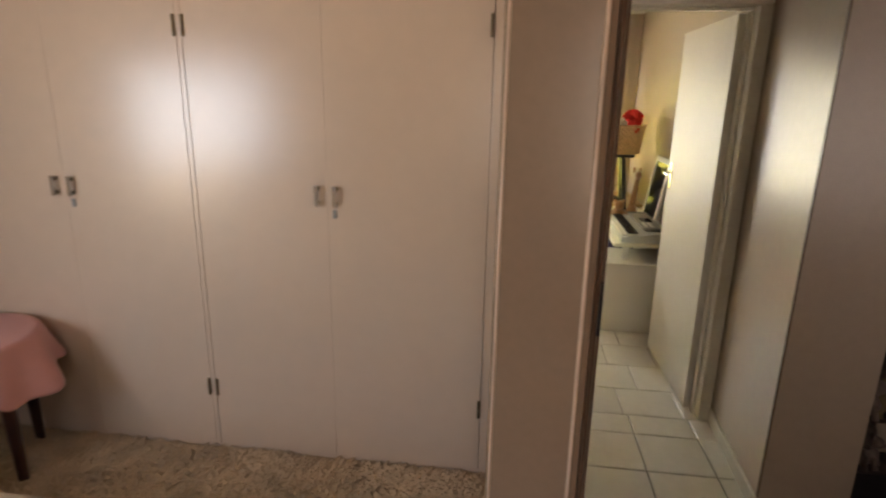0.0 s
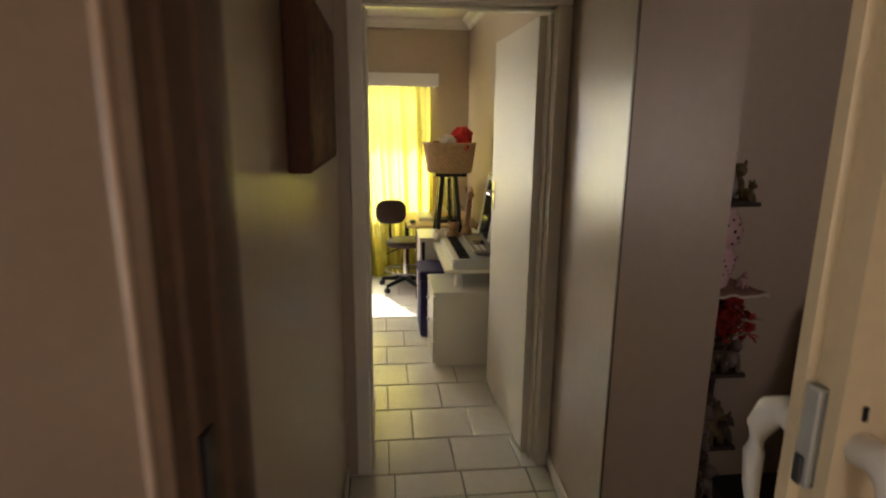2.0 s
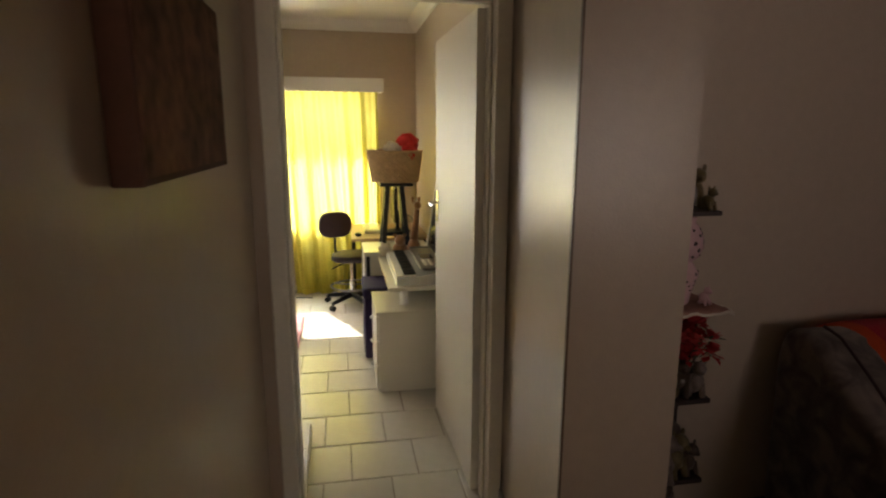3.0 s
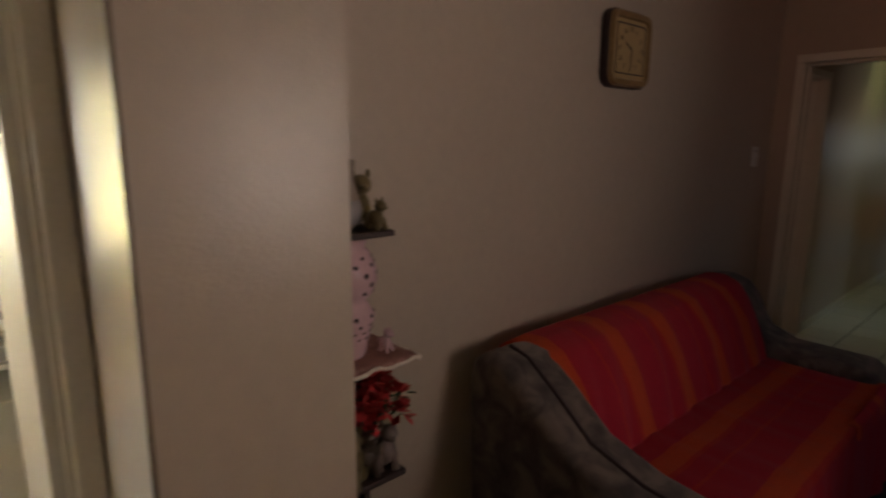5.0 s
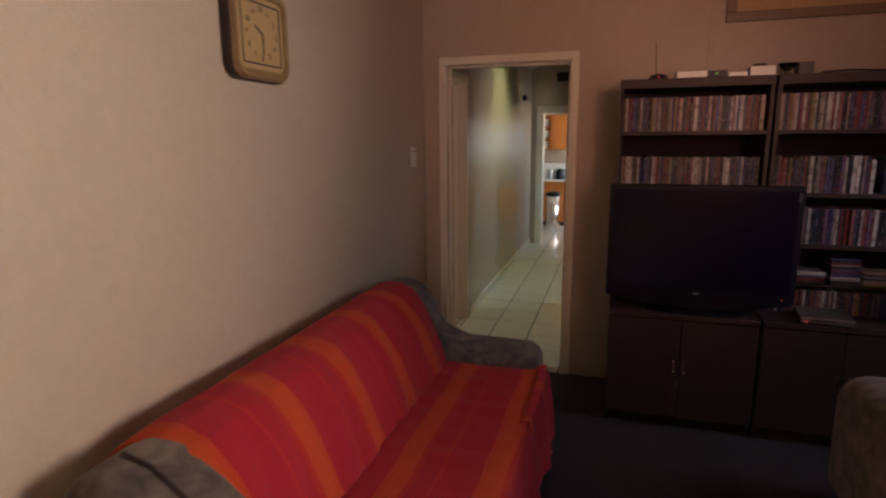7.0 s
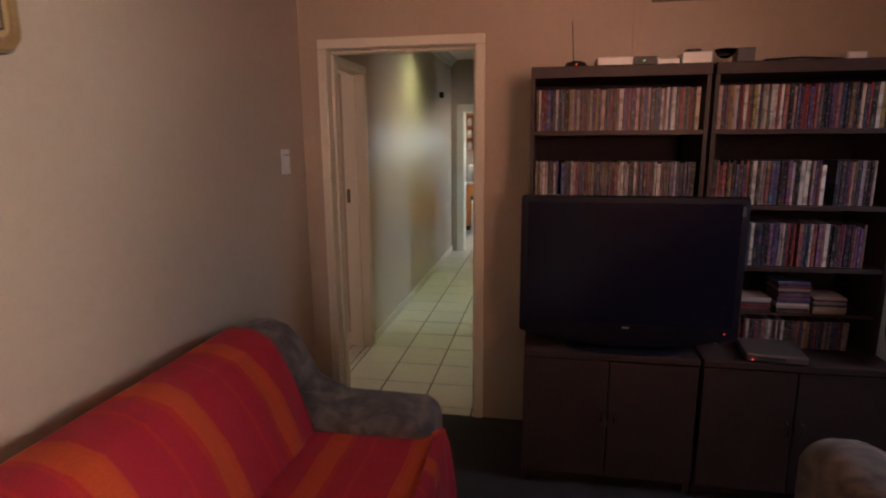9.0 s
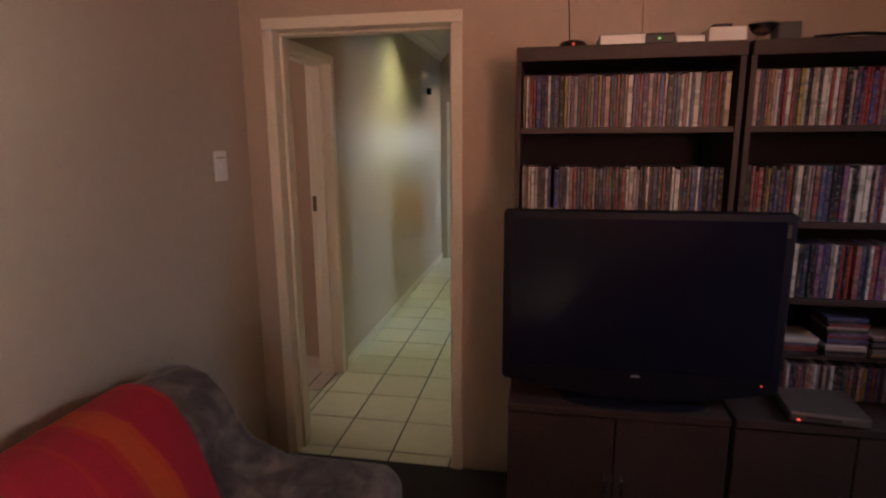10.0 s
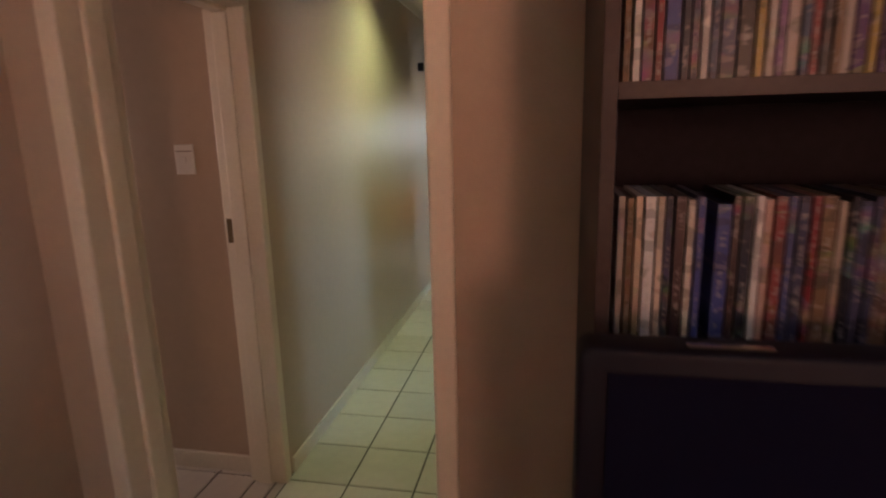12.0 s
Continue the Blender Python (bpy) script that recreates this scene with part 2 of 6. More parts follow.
def spine_material(name, colours, art):
    """Printed case spines: one colour for each case, with blocks of picture and title along its height."""
    m, n, l, b = noded(name)
    b.inputs["Roughness"].default_value = 0.35
    b.inputs["Specular IOR Level"].default_value = 0.2
    info, ramp = n.new("ShaderNodeObjectInfo"), n.new("ShaderNodeValToRGB")
    ramp.color_ramp.interpolation = "CONSTANT"
    e = ramp.color_ramp.elements
    for k, c in enumerate(colours):
        el = e[k] if k < 2 else e.new(k / len(colours))
        el.position, el.color = k / len(colours), (*[min(x * 0.95 + 0.004, 0.62) for x in c], 1)
    l.new(info.outputs["Random"], ramp.inputs[0])
    tc, sep, comb = n.new("ShaderNodeTexCoord"), n.new("ShaderNodeSeparateXYZ"), n.new("ShaderNodeCombineXYZ")
    l.new(tc.outputs["Object"], sep.inputs[0])
    l.new(sep.outputs[2], comb.inputs[2])
    across = n.new("ShaderNodeMath")
    across.operation = "MULTIPLY"
    across.inputs[1].default_value = 0.03
    l.new(sep.outputs[1], across.inputs[0])
    l.new(across.outputs[0], comb.inputs[1])
    mul = n.new("ShaderNodeMath")
    mul.operation = "MULTIPLY"
    mul.inputs[1].default_value = 37.0
    l.new(info.outputs["Random"], mul.inputs[0])
    l.new(mul.outputs[0], comb.inputs[0])

    def cut(scale, level, high, detail):
        nz, rp = n.new("ShaderNodeTexNoise"), n.new("ShaderNodeValToRGB")
        nz.inputs["Scale"].default_value, nz.inputs["Detail"].default_value = scale, detail
        l.new(comb.outputs[0], nz.inputs["Vector"])
        rp.color_ramp.interpolation = "CONSTANT"
        q = rp.color_ramp.elements
        q[0].position, q[0].color = 0.0, (0, 0, 0, 1)
        q[1].position, q[1].color = level, (high, high, high, 1)
        l.new(nz.outputs["Fac"], rp.inputs[0])
        return rp.outputs[0]

    def mixed(fac, c1, c2):
        mx = n.new("ShaderNodeMixRGB")
        l.new(fac, mx.inputs[0])
        l.new(c1, mx.inputs[1])
        if isinstance(c2, tuple):
            mx.inputs[2].default_value = (*c2, 1)
        else:
            l.new(c2, mx.inputs[2])
        return mx.outputs[0]

    hs = n.new("ShaderNodeHueSaturation")
    hs.inputs["Hue"].default_value, hs.inputs["Saturation"].default_value, hs.inputs["Value"].default_value = 0.515, 0.85, 0.45
    l.new(ramp.outputs[0], hs.inputs["Color"])
    pic, pics = n.new("ShaderNodeTexNoise"), n.new("ShaderNodeHueSaturation")
    pic.inputs["Scale"].default_value, pic.inputs["Detail"].default_value = art * 1.2, 2
    l.new(comb.outputs[0], pic.inputs["Vector"])
    gam = n.new("ShaderNodeGamma")
    gam.inputs[1].default_value = 3.2
    l.new(pic.outputs["Color"], gam.inputs[0])
    pics.inputs["Saturation"].default_value, pics.inputs["Value"].default_value = 1.0, 1.1
    l.new(gam.outputs[0], pics.inputs["Color"])
    base2 = mixed(cut(art * 0.6, 0.56, 0.35, 1), ramp.outputs[0], pics.outputs[0])
    blocks = mixed(cut(art, 0.57, 0.75, 2), base2, hs.outputs[0])
    pale = mixed(cut(art * 3.0, 0.62, 0.16, 2), blocks, (0.52, 0.45, 0.43))
    mid = n.new("ShaderNodeMath")
    mid.operation = "COMPARE"
    mid.inputs[1].default_value, mid.inputs[2].default_value = 0.5, 0.22
    l.new(sep.outputs[1], mid.inputs[0])
    txt = n.new("ShaderNodeMath")
    txt.operation = "MULTIPLY"
    l.new(mid.outputs[0], txt.inputs[0])
    tx = n.new("ShaderNodeMath")
    tx.operation = "MULTIPLY"
    l.new(cut(art * 1.1, 0.50, 1.0, 1), tx.inputs[0])
    l.new(cut(art * 7, 0.52, 0.45, 3), tx.inputs[1])
    l.new(tx.outputs[0], txt.inputs[1])
    l.new(mixed(txt.outputs[0], pale, (0.33, 0.31, 0.30)), b.inputs["Base Color"])
    return m


SPINE_WARM = spine_material("case_spines_warm", [(0.58, 0.56, 0.52), (0.012, 0.012, 0.019), (0.250, 0.037, 0.040), (0.07, 0.03, 0.10), (0.019, 0.022, 0.037), (0.46, 0.30, 0.27), (0.17, 0.020, 0.030), (0.062, 0.062, 0.074), (0.56, 0.46, 0.38), (0.031, 0.050, 0.099), (0.26, 0.10, 0.10), (0.019, 0.012, 0.012), (0.30, 0.22, 0.06), (0.15, 0.07, 0.17)], 4.5)
SPINE_COOL = spine_material("case_spines_cool", [(0.062, 0.068, 0.161), (0.55, 0.53, 0.50), (0.012, 0.012, 0.022), (0.05, 0.06, 0.20), (0.20, 0.040, 0.045), (0.050, 0.062, 0.14), (0.34, 0.29, 0.26), (0.019, 0.019, 0.019), (0.02, 0.02, 0.03), (0.248, 0.211, 0.248), (0.062, 0.037, 0.037), (0.16, 0.10, 0.06), (0.58, 0.56, 0.56), (0.043, 0.043, 0.087)], 5)


def cloth_glow(name, base, trans, clear=0.0):
    """Thin curtain cloth that lets light through."""
    m, n, l, b = noded(name)
    out = n["Material Output"]
    b.inputs["Roughness"].default_value = 0.9
    tc, nz, mr, hs = n.new("ShaderNodeTexCoord"), n.new("ShaderNodeTexNoise"), n.new("ShaderNodeMapRange"), n.new("ShaderNodeHueSaturation")
    nz.inputs["Scale"].default_value, nz.inputs["Detail"].default_value = 14, 4
    l.new(tc.outputs["Object"], nz.inputs["Vector"])
    mr.inputs["To Min"].default_value, mr.inputs["To Max"].default_value = 0.75, 1.25
    l.new(nz.outputs["Fac"], mr.inputs["Value"])
    l.new(mr.outputs[0], hs.inputs["Value"])
    hs.inputs["Color"].default_value = (*base, 1)
    l.new(hs.outputs[0], b.inputs["Base Color"])
    tr, mix = n.new("ShaderNodeBsdfTranslucent"), n.new("ShaderNodeMixShader")
    tr.inputs["Color"].default_value = (*trans, 1)
    mix.inputs[0].default_value = 0.6
    l.new(b.outputs[0], mix.inputs[1])
    l.new(tr.outputs[0], mix.inputs[2])
    last = mix.outputs[0]
    if clear:
        tp, m2 = n.new("ShaderNodeBsdfTransparent"), n.new("ShaderNodeMixShader")
        m2.inputs[0].default_value = clear
        l.new(last, m2.inputs[1])
        l.new(tp.outputs[0], m2.inputs[2])
        last = m2.outputs[0]
    l.new(last, out.inputs["Surface"])
    return m


YELLOW = cloth_glow("curtain_yellow", (0.60, 0.53, 0.07), (0.64, 0.58, 0.13))
SHEER = cloth_glow("curtain_white_sheer", (0.80, 0.79, 0.76), (0.85, 0.85, 0.82), clear=0.10)
NET = cloth_glow("curtain_fine_net", (0.80, 0.79, 0.76), (0.85, 0.85, 0.82), clear=0.70)


def glass():
    m, n, l, b = noded("window_glass")
    b.inputs["Transmission Weight"].default_value, b.inputs["Roughness"].default_value, b.inputs["IOR"].default_value = 1.0, 0.0, 1.45
    return m


GLASS = glass()


def lamp_glow(name, colour, strength):
    m, n, l, b = noded(name)
    b.inputs["Emission Color"].default_value = (*colour, 1)
    b.inputs["Emission Strength"].default_value = strength
    b.inputs["Base Color"].default_value = (*colour, 1)
    return m


LED_RED = lamp_glow("red_led", (1.0, 0.10, 0.06), 0.018)
LED_GREEN = lamp_glow("green_led", (0.25, 1.0, 0.3), 0.008)
BULB = lamp_glow("downlight_bulb", (1.0, 0.95, 0.62), 3.0)

# ---- helpers ----


def box(bm, a, b, bevel=0.0):
    """An axis-aligned box from corner a to corner b."""
    x0, y0, z0 = a
    x1, y1, z1 = b
    vs = [bm.verts.new(v) for v in ((x0, y0, z0), (x1, y0, z0), (x1, y1, z0), (x0, y1, z0), (x0, y0, z1), (x1, y0, z1), (x1, y1, z1), (x0, y1, z1))]
    fs = [bm.faces.new([vs[i] for i in q]) for q in ((3, 2, 1, 0), (4, 5, 6, 7), (0, 1, 5, 4), (1, 2, 6, 5), (2, 3, 7, 6), (3, 0, 4, 7))]
    if bevel:
        es = {e for f in fs for e in f.edges}
        bmesh.ops.bevel(bm, geom=list(es), offset=bevel, segments=2, affect="EDGES", profile=0.5)
    return bm


def mesh_of(name, bm, mat, smooth=False):
    me = bpy.data.meshes.new(name)
    bmesh.ops.recalc_face_normals(bm, faces=bm.faces)
    bm.to_mesh(me)
    bm.free()
    if smooth:
        for p in me.polygons:
            p.use_smooth = True
    me.materials.append(mat)
    return me


def part(name, bm, mat, parent=None, label="", smooth=False):
    ob = new(name, mesh_of(name, bm, mat, smooth))
    if parent:
        ob.parent = parent
    return tagged(ob, label) if label else ob


def thing(name, label, category, at=(0, 0, 0), group="", turn=0):
    ob = new(name)
    ob.empty_display_size = 0.1
    ob.matrix_basis = pose(*at, 0, 0, turn)
    return tagged(ob, label, category, group)


def boxes(*pairs, bevel=0.0):
    bm = bmesh.new()
    for a, b in pairs:
        box(bm, a, b, bevel)
    return bm


def structure(name, mat, label, *pairs, bevel=0.0, category=""):
    return tagged(part(name, boxes(*pairs, bevel=bevel), mat), label, category, kind="structure")




def cyl(bm, p0, p1, r0, r1=None, seg=12):
    """A capped round bar from p0 to p1."""
    p0, p1 = Vector(p0), Vector(p1)
    r1 = r0 if r1 is None else r1
    q = (p1 - p0).to_track_quat("Z", "Y")
    rings = []
    for p, r in ((p0, r0), (p1, r1)):
        rings.append([bm.verts.new(p + q @ Vector((r * math.cos(2 * math.pi * k / seg), r * math.sin(2 * math.pi * k / seg), 0))) for k in range(seg)])
    for k in range(seg):
        j = (k + 1) % seg
        bm.faces.new((rings[0][k], rings[0][j], rings[1][j], rings[1][k]))
    bm.faces.new(rings[0][::-1])
    bm.faces.new(rings[1])
    return bm


def tube(bm, pts, r, seg=8):
    for a, b in zip(pts[:-1], pts[1:]):
        cyl(bm, a, b, r, r, seg)
    return bm


def lathe(bm, profile, at=(0, 0, 0), seg=20):
    """A turned shape: profile is (radius, height) from the bottom up."""
    x, y, z = at
    rings = [[bm.verts.new((x + r * math.cos(2 * math.pi * k / seg), y + r * math.sin(2 * math.pi * k / seg), z + h)) for k in range(seg)] for r, h in profile]
    for a, b in zip(rings[:-1], rings[1:]):
        for k in range(seg):
            j = (k + 1) % seg
            bm.faces.new((a[k], a[j], b[j], b[k]))
    bm.faces.new(rings[0][::-1])
    bm.faces.new(rings[-1])
    return bm


def blob(bm, at, r, squash=(1, 1, 1), seg=10, rough=0.0, seed=0):
    """A rounded lump, uneven where rough is set."""
    m = Matrix.Translation(at) @ Matrix.Diagonal((*(r * s for s in squash), 1))
    res = bmesh.ops.create_uvsphere(bm, u_segments=seg, v_segments=max(seg * 2 // 3, 5), radius=1.0, matrix=m)
    if rough:
        c = Vector(at)
        for v in res["verts"]:
            v.co = c + (v.co - c) * (1 + rough * noise.noise((v.co + Vector((seed, 0, 0))) * (2.5 / r) * 0.6))
    return bm


def extrude_profile(bm, pts, axis, a, b):
    """A prism of the closed outline pts, along x or y, from a to b."""
    mk = (lambda p, t: (t, p[0], p[1])) if axis == "x" else ((lambda p, t: (p[0], t, p[1])) if axis == "y" else (lambda p, t: (p[0], p[1], t)))
    lo, hi = [bm.verts.new(mk(p, a)) for p in pts], [bm.verts.new(mk(p, b)) for p in pts]
    n = len(pts)
    for k in range(n):
        bm.faces.new((lo[k], lo[(k + 1) % n], hi[(k + 1) % n], hi[k]))
    bm.faces.new(lo[::-1])
    bm.faces.new(hi)
    return bm


def sheet(bm, fn, nu, nv):
    """A grid of faces from fn(u, v), u and v from 0 to 1."""
    vs = [[bm.verts.new(fn(i / nu, j / nv)) for j in range(nv + 1)] for i in range(nu + 1)]
    for i in range(nu):
        for j in range(nv):
            bm.faces.new((vs[i][j], vs[i + 1][j], vs[i + 1][j + 1], vs[i][j + 1]))
    return bm


def thick(ob, t):
    m = ob.modifiers.new("thickness", "SOLIDIFY")
    m.thickness, m.offset = t, 0
    return ob


def soft(ob, width, segs=3):
    m = ob.modifiers.new("edge", "BEVEL")
    m.width, m.segments, m.limit_method = width, segs, "ANGLE"
    for p in ob.data.polygons:
        p.use_smooth = True
    return ob


def round_rect(cx, cy, w, h, r, k=5):
    pts = []
    for sx, sy, a0 in ((1, 1, 0), (-1, 1, 90), (-1, -1, 180), (1, -1, 270)):
        for i in range(k + 1):
            a = radians(a0 + 90 * i / k)
            pts.append((cx + sx * (w / 2 - r) + r * math.cos(a), cy + sy * (h / 2 - r) + r * math.sin(a)))
    return pts


# ---- structure ----
H = 2.60
structure("wall_passage_left", WALL, "beige enamel-painted plaster wall beside the passage", ((0.19, 1.42, 0), (0.350, 3.20, H)), category="wall")
structure("wall_study_front", WALL, "beige painted wall with the doorway to the study", ((-2.75, 3.20, 0), (0.398, 3.32, H)), ((0.398, 3.20, 2.08), (1.302, 3.32, H)), category="wall")
PIER = [(1.258, 2.49), (1.605, 2.49), (1.605, 3.32), (1.302, 3.32), (1.302, 3.20)]
pier = tagged(part("wall_pier", extrude_profile(bmesh.new(), PIER, "z", 0.0, H), WALL), "glossy beige enamel-painted wall end between passage and lounge", "wall", kind="structure")
part("worn_edge", extrude_profile(bmesh.new(), [(1.2555, 2.487), (1.262, 2.487), (1.262, 2.4895), (1.2578, 2.4895), (1.2586, 2.498), (1.2560, 2.498)], "z", 0.08, H - 0.01), TRIMDK, pier, "dark line along the painted corner")
structure("wall_study_east", WALL, "beige painted study wall", ((1.42, 3.32, 0), (1.60, 6.9, H)), category="wall")
structure("wall_lounge_north", WALL, "beige painted lounge wall behind the sofa", ((1.605, 3.03, 0), (5.18, 3.20, H)), category="wall")
structure("wall_lounge_east", WALL, "brown-beige painted lounge wall behind the bookcases", ((5.18, -0.90, 0), (5.33, 2.06, H)), ((5.18, 2.06, 2.06), (5.33, 2.90, H)), ((5.18, 2.90, 0), (5.33, 3.03, H)), ((5.18, 3.03, 0), (5.33, 3.15, H)), category="wall")
structure("wall_lounge_south", WALL, "beige painted lounge wall", ((1.60, -0.90, -0.12), (5.18, -0.75, 0.9)), ((1.60, -0.90, 2.1), (5.18, -0.75, H)), ((1.60, -0.90, 0.9), (2.50, -0.75, 2.1)), ((3.30, -0.90, 0.9), (3.86, -0.75, 2.1)), ((4.54, -0.90, 0.9), (5.18, -0.75, 2.1)), category="wall")
# Opening from y 0.48 to 1.22 is unseen, cut for the warm lamp.
structure("wall_lounge_west", WALL, "beige painted wall between bedroom and lounge", ((1.27, -1.8, 0), (1.60, 0.48, H)), ((1.27, 1.22, 0), (1.60, 1.42, H)), ((1.27, 0.48, 0), (1.60, 1.22, 1.40)), ((1.27, 0.48, 2.13), (1.60, 1.22, H)), category="wall")
structure("wall_corridor_left", WALL, "glossy beige corridor wall", ((5.33, 3.00, 0), (5.41, 3.15, H)), ((5.41, 3.00, 2.045), (6.18, 3.15, H)), ((6.18, 3.00, 0), (9.95, 3.15, H)), category="wall")
structure("wall_corridor_right", WALL, "beige corridor wall", ((5.33, 1.85, 0), (7.02, 2.00, H)), ((7.02, 1.85, 2.03), (7.72, 2.00, H)), ((7.72, 1.85, 0), (8.55, 2.00, H)), ((8.55, 1.85, 2.03), (9.45, 2.00, H)), ((9.45, 1.85, 0), (9.95, 2.00, H)), category="wall")
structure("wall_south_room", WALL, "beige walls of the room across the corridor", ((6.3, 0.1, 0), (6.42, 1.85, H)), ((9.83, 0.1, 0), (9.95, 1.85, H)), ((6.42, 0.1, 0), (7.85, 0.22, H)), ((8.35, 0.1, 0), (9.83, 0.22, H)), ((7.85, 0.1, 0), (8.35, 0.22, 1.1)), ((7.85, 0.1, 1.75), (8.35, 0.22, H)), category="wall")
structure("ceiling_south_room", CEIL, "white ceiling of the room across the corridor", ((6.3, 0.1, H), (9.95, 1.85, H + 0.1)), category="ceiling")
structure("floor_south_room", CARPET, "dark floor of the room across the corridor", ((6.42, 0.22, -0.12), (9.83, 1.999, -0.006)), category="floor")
structure("wall_corridor_end", WALL, "beige wall at the corridor end with the kitchen doorway", ((9.95, 1.85, 2.0), (10.07, 3.15, H)), ((9.95, 2.88, 0), (10.07, 3.15, 2.0)), ((9.95, 1.85, 0), (10.07, 2.10, 2.0)), category="wall")
structure("wall_bedroom_south", WALL, "painted bedroom wall", ((-2.75, -1.95, -0.12), (1.60, -1.8, 0.9)), ((-2.75, -1.95, 2.1), (1.60, -1.8, H)), ((-2.75, -1.95, 0.9), (0.06, -1.8, 2.1)), ((0.78, -1.95, 0.9), (1.60, -1.8, 2.1)), category="wall")
structure("wall_bedroom_west", WALL, "painted bedroom wall with a window", ((-2.75, -1.8, -0.1), (-2.6, 3.20, 0.65)), ((-2.75, -1.8, 1.85), (-2.6, 3.20, H)), ((-2.75, -1.8, 0.65), (-2.6, -0.45, 1.85)), ((-2.75, 0.95, 0.65), (-2.6, 3.20, 1.85)), category="wall")
structure("wall_study_west", WALL, "beige painted study wall", ((-2.75, 3.32, 0), (-2.6, 6.9, H)), category="wall")
structure("wall_study_back", WALL, "beige painted study wall with the window", ((-2.6, 6.75, 0), (1.42, 6.9, 0.75)), ((-2.6, 6.75, 1.95), (1.42, 6.9, H)), ((-2.6, 6.75, 0.75), (-1.1, 6.9, 1.95)), ((0.95, 6.75, 0.75), (1.42, 6.9, 1.95)), category="wall")
structure("wall_kitchen_far", WALL, "kitchen wall", ((12.3, 0.5, 0), (12.45, 4.5, 1.22)), ((12.3, 0.5, 1.78), (12.45, 4.5, H)), ((12.3, 0.5, 1.22), (12.45, 1.45, 1.78)), ((12.3, 2.35, 1.22), (12.45, 4.5, 1.78)), category="wall")
structure("wall_kitchen_sides", WALL, "kitchen side walls", ((10.07, 0.5, 0), (10.4, 0.62, H)), ((11.4, 0.5, 0), (12.3, 0.62, H)), ((10.4, 0.5, 0), (11.4, 0.62, 0.98)), ((10.4, 0.5, 2.02), (11.4, 0.62, H)), ((10.07, 4.38, 0), (12.3, 4.5, H)), ((9.95, 0.5, 0), (10.07, 1.85, H)), ((9.95, 3.15, 0), (10.07, 4.5, H)), category="wall")
structure("wall_side_room", WALL, "beige wall of the room beside the corridor", ((6.22, 3.15, 0), (6.34, 5.6, H)), ((5.18, 5.5, 0), (6.22, 5.6, 0.9)), ((5.18, 5.5, 2.1), (6.22, 5.6, H)), ((5.18, 5.5, 0.9), (5.3, 5.6, 2.1)), ((6.2, 5.5, 0.9), (6.22, 5.6, 2.1)), ((5.18, 3.15, 0), (5.33, 5.5, H)), category="wall")
structure("ceiling", CEIL, "white painted ceiling", ((-2.75, -1.95, H), (12.45, 6.9, H + 0.12)), category="ceiling")
# Overhang is unseen; its depth is set to keep sun off the curtain top.
structure("eave_shade", CEIL, "unseen white roof overhang added to shade the back windows", ((-2.75, 6.9, 2.50), (12.45, 7.72, 2.60)), category="roof")
structure("floor_slab", GROUT, "concrete floor slab under the house", ((-2.75, -1.95, -0.25), (12.45, 6.9, -0.125)), category="floor")
structure("carpet_lounge", CARPET, "very dark brown carpet", ((1.60, -0.75, -0.12), (5.18, 3.03, 0.004)), category="carpet")
structure("carpet_bedroom", SHAG, "tan shaggy bedroom carpet", ((-2.6, -1.8, -0.12), (0.188, 2.64, -0.055)), ((0.188, -1.8, -0.12), (1.27, 1.342, -0.055)), category="carpet")

# ---- floors with tiles ----
TILE_MESHES = {}


def tile_mesh(w, d):
    key = (round(w, 3), round(d, 3))
    if key not in TILE_MESHES:
        bm = bmesh.new()
        rings = []
        for inset, z in ((0.0, 0.0), (0.0, 0.0055), (0.003, 0.008)):
            rings.append([bm.verts.new((x, y, z)) for x, y in ((inset, inset), (w - inset, inset), (w - inset, d - inset), (inset, d - inset))])
        for a, b in zip(rings[:-1], rings[1:]):
            for k in range(4):
                bm.faces.new((a[k], a[(k + 1) % 4], b[(k + 1) % 4], b[k]))
        bm.faces.new(rings[2])
        TILE_MESHES[key] = mesh_of("tile", bm, TILE)
    return TILE_MESHES[key]


def tiled(bed, x0, x1, y0, y1, ax, ay, px, py, stagger=0.0, gap=0.005):
    """Tiles over a rectangle; joints pass through (ax, ay), pitches px and py."""
    r0, r1 = math.floor((y0 - ay) / py), math.ceil((y1 - ay) / py)
    for r in range(r0, r1):
        off = stagger if r % 2 else 0.0
        ya, yb = max(ay + r * py, y0) + gap / 2, min(ay + (r + 1) * py, y1) - gap / 2
        if yb - ya < 0.02:
            continue
        for c in range(math.floor((x0 - ax - off) / px), math.ceil((x1 - ax - off) / px)):
            xa, xb = max(ax + off + c * px, x0) + gap / 2, min(ax + off + (c + 1) * px, x1) - gap / 2
            if xb - xa < 0.02:
                continue
            ob = new("tile", tile_mesh(xb - xa, yb - ya))
            ob.parent = bed
            ob.location = (xa, ya, -0.0075 + random.uniform(-0.0004, 0.0004))
            ob.rotation_euler = (random.uniform(-0.0012, 0.0012), random.uniform(-0.0012, 0.0012), 0)


floor_passage = structure("floor_passage", GROUT, "glazed cream floor tiles with dark joints", ((0.350, 1.343, -0.12), (1.60, 3.185, -0.0045)), category="floor")
floor_study = structure("floor_study", GROUTB, "glazed cream floor tiles laid in half bond", ((-2.6, 3.185, -0.12), (1.42, 6.75, -0.0045)), category="floor")
floor_corridor = structure("floor_corridor", GROUT, "glazed cream corridor tiles with dark joints", ((5.18, 2.00, -0.12), (9.95, 3.0, -0.0045)), ((5.33, 3.0, -0.12), (6.22, 5.5, -0.0045)), category="floor")
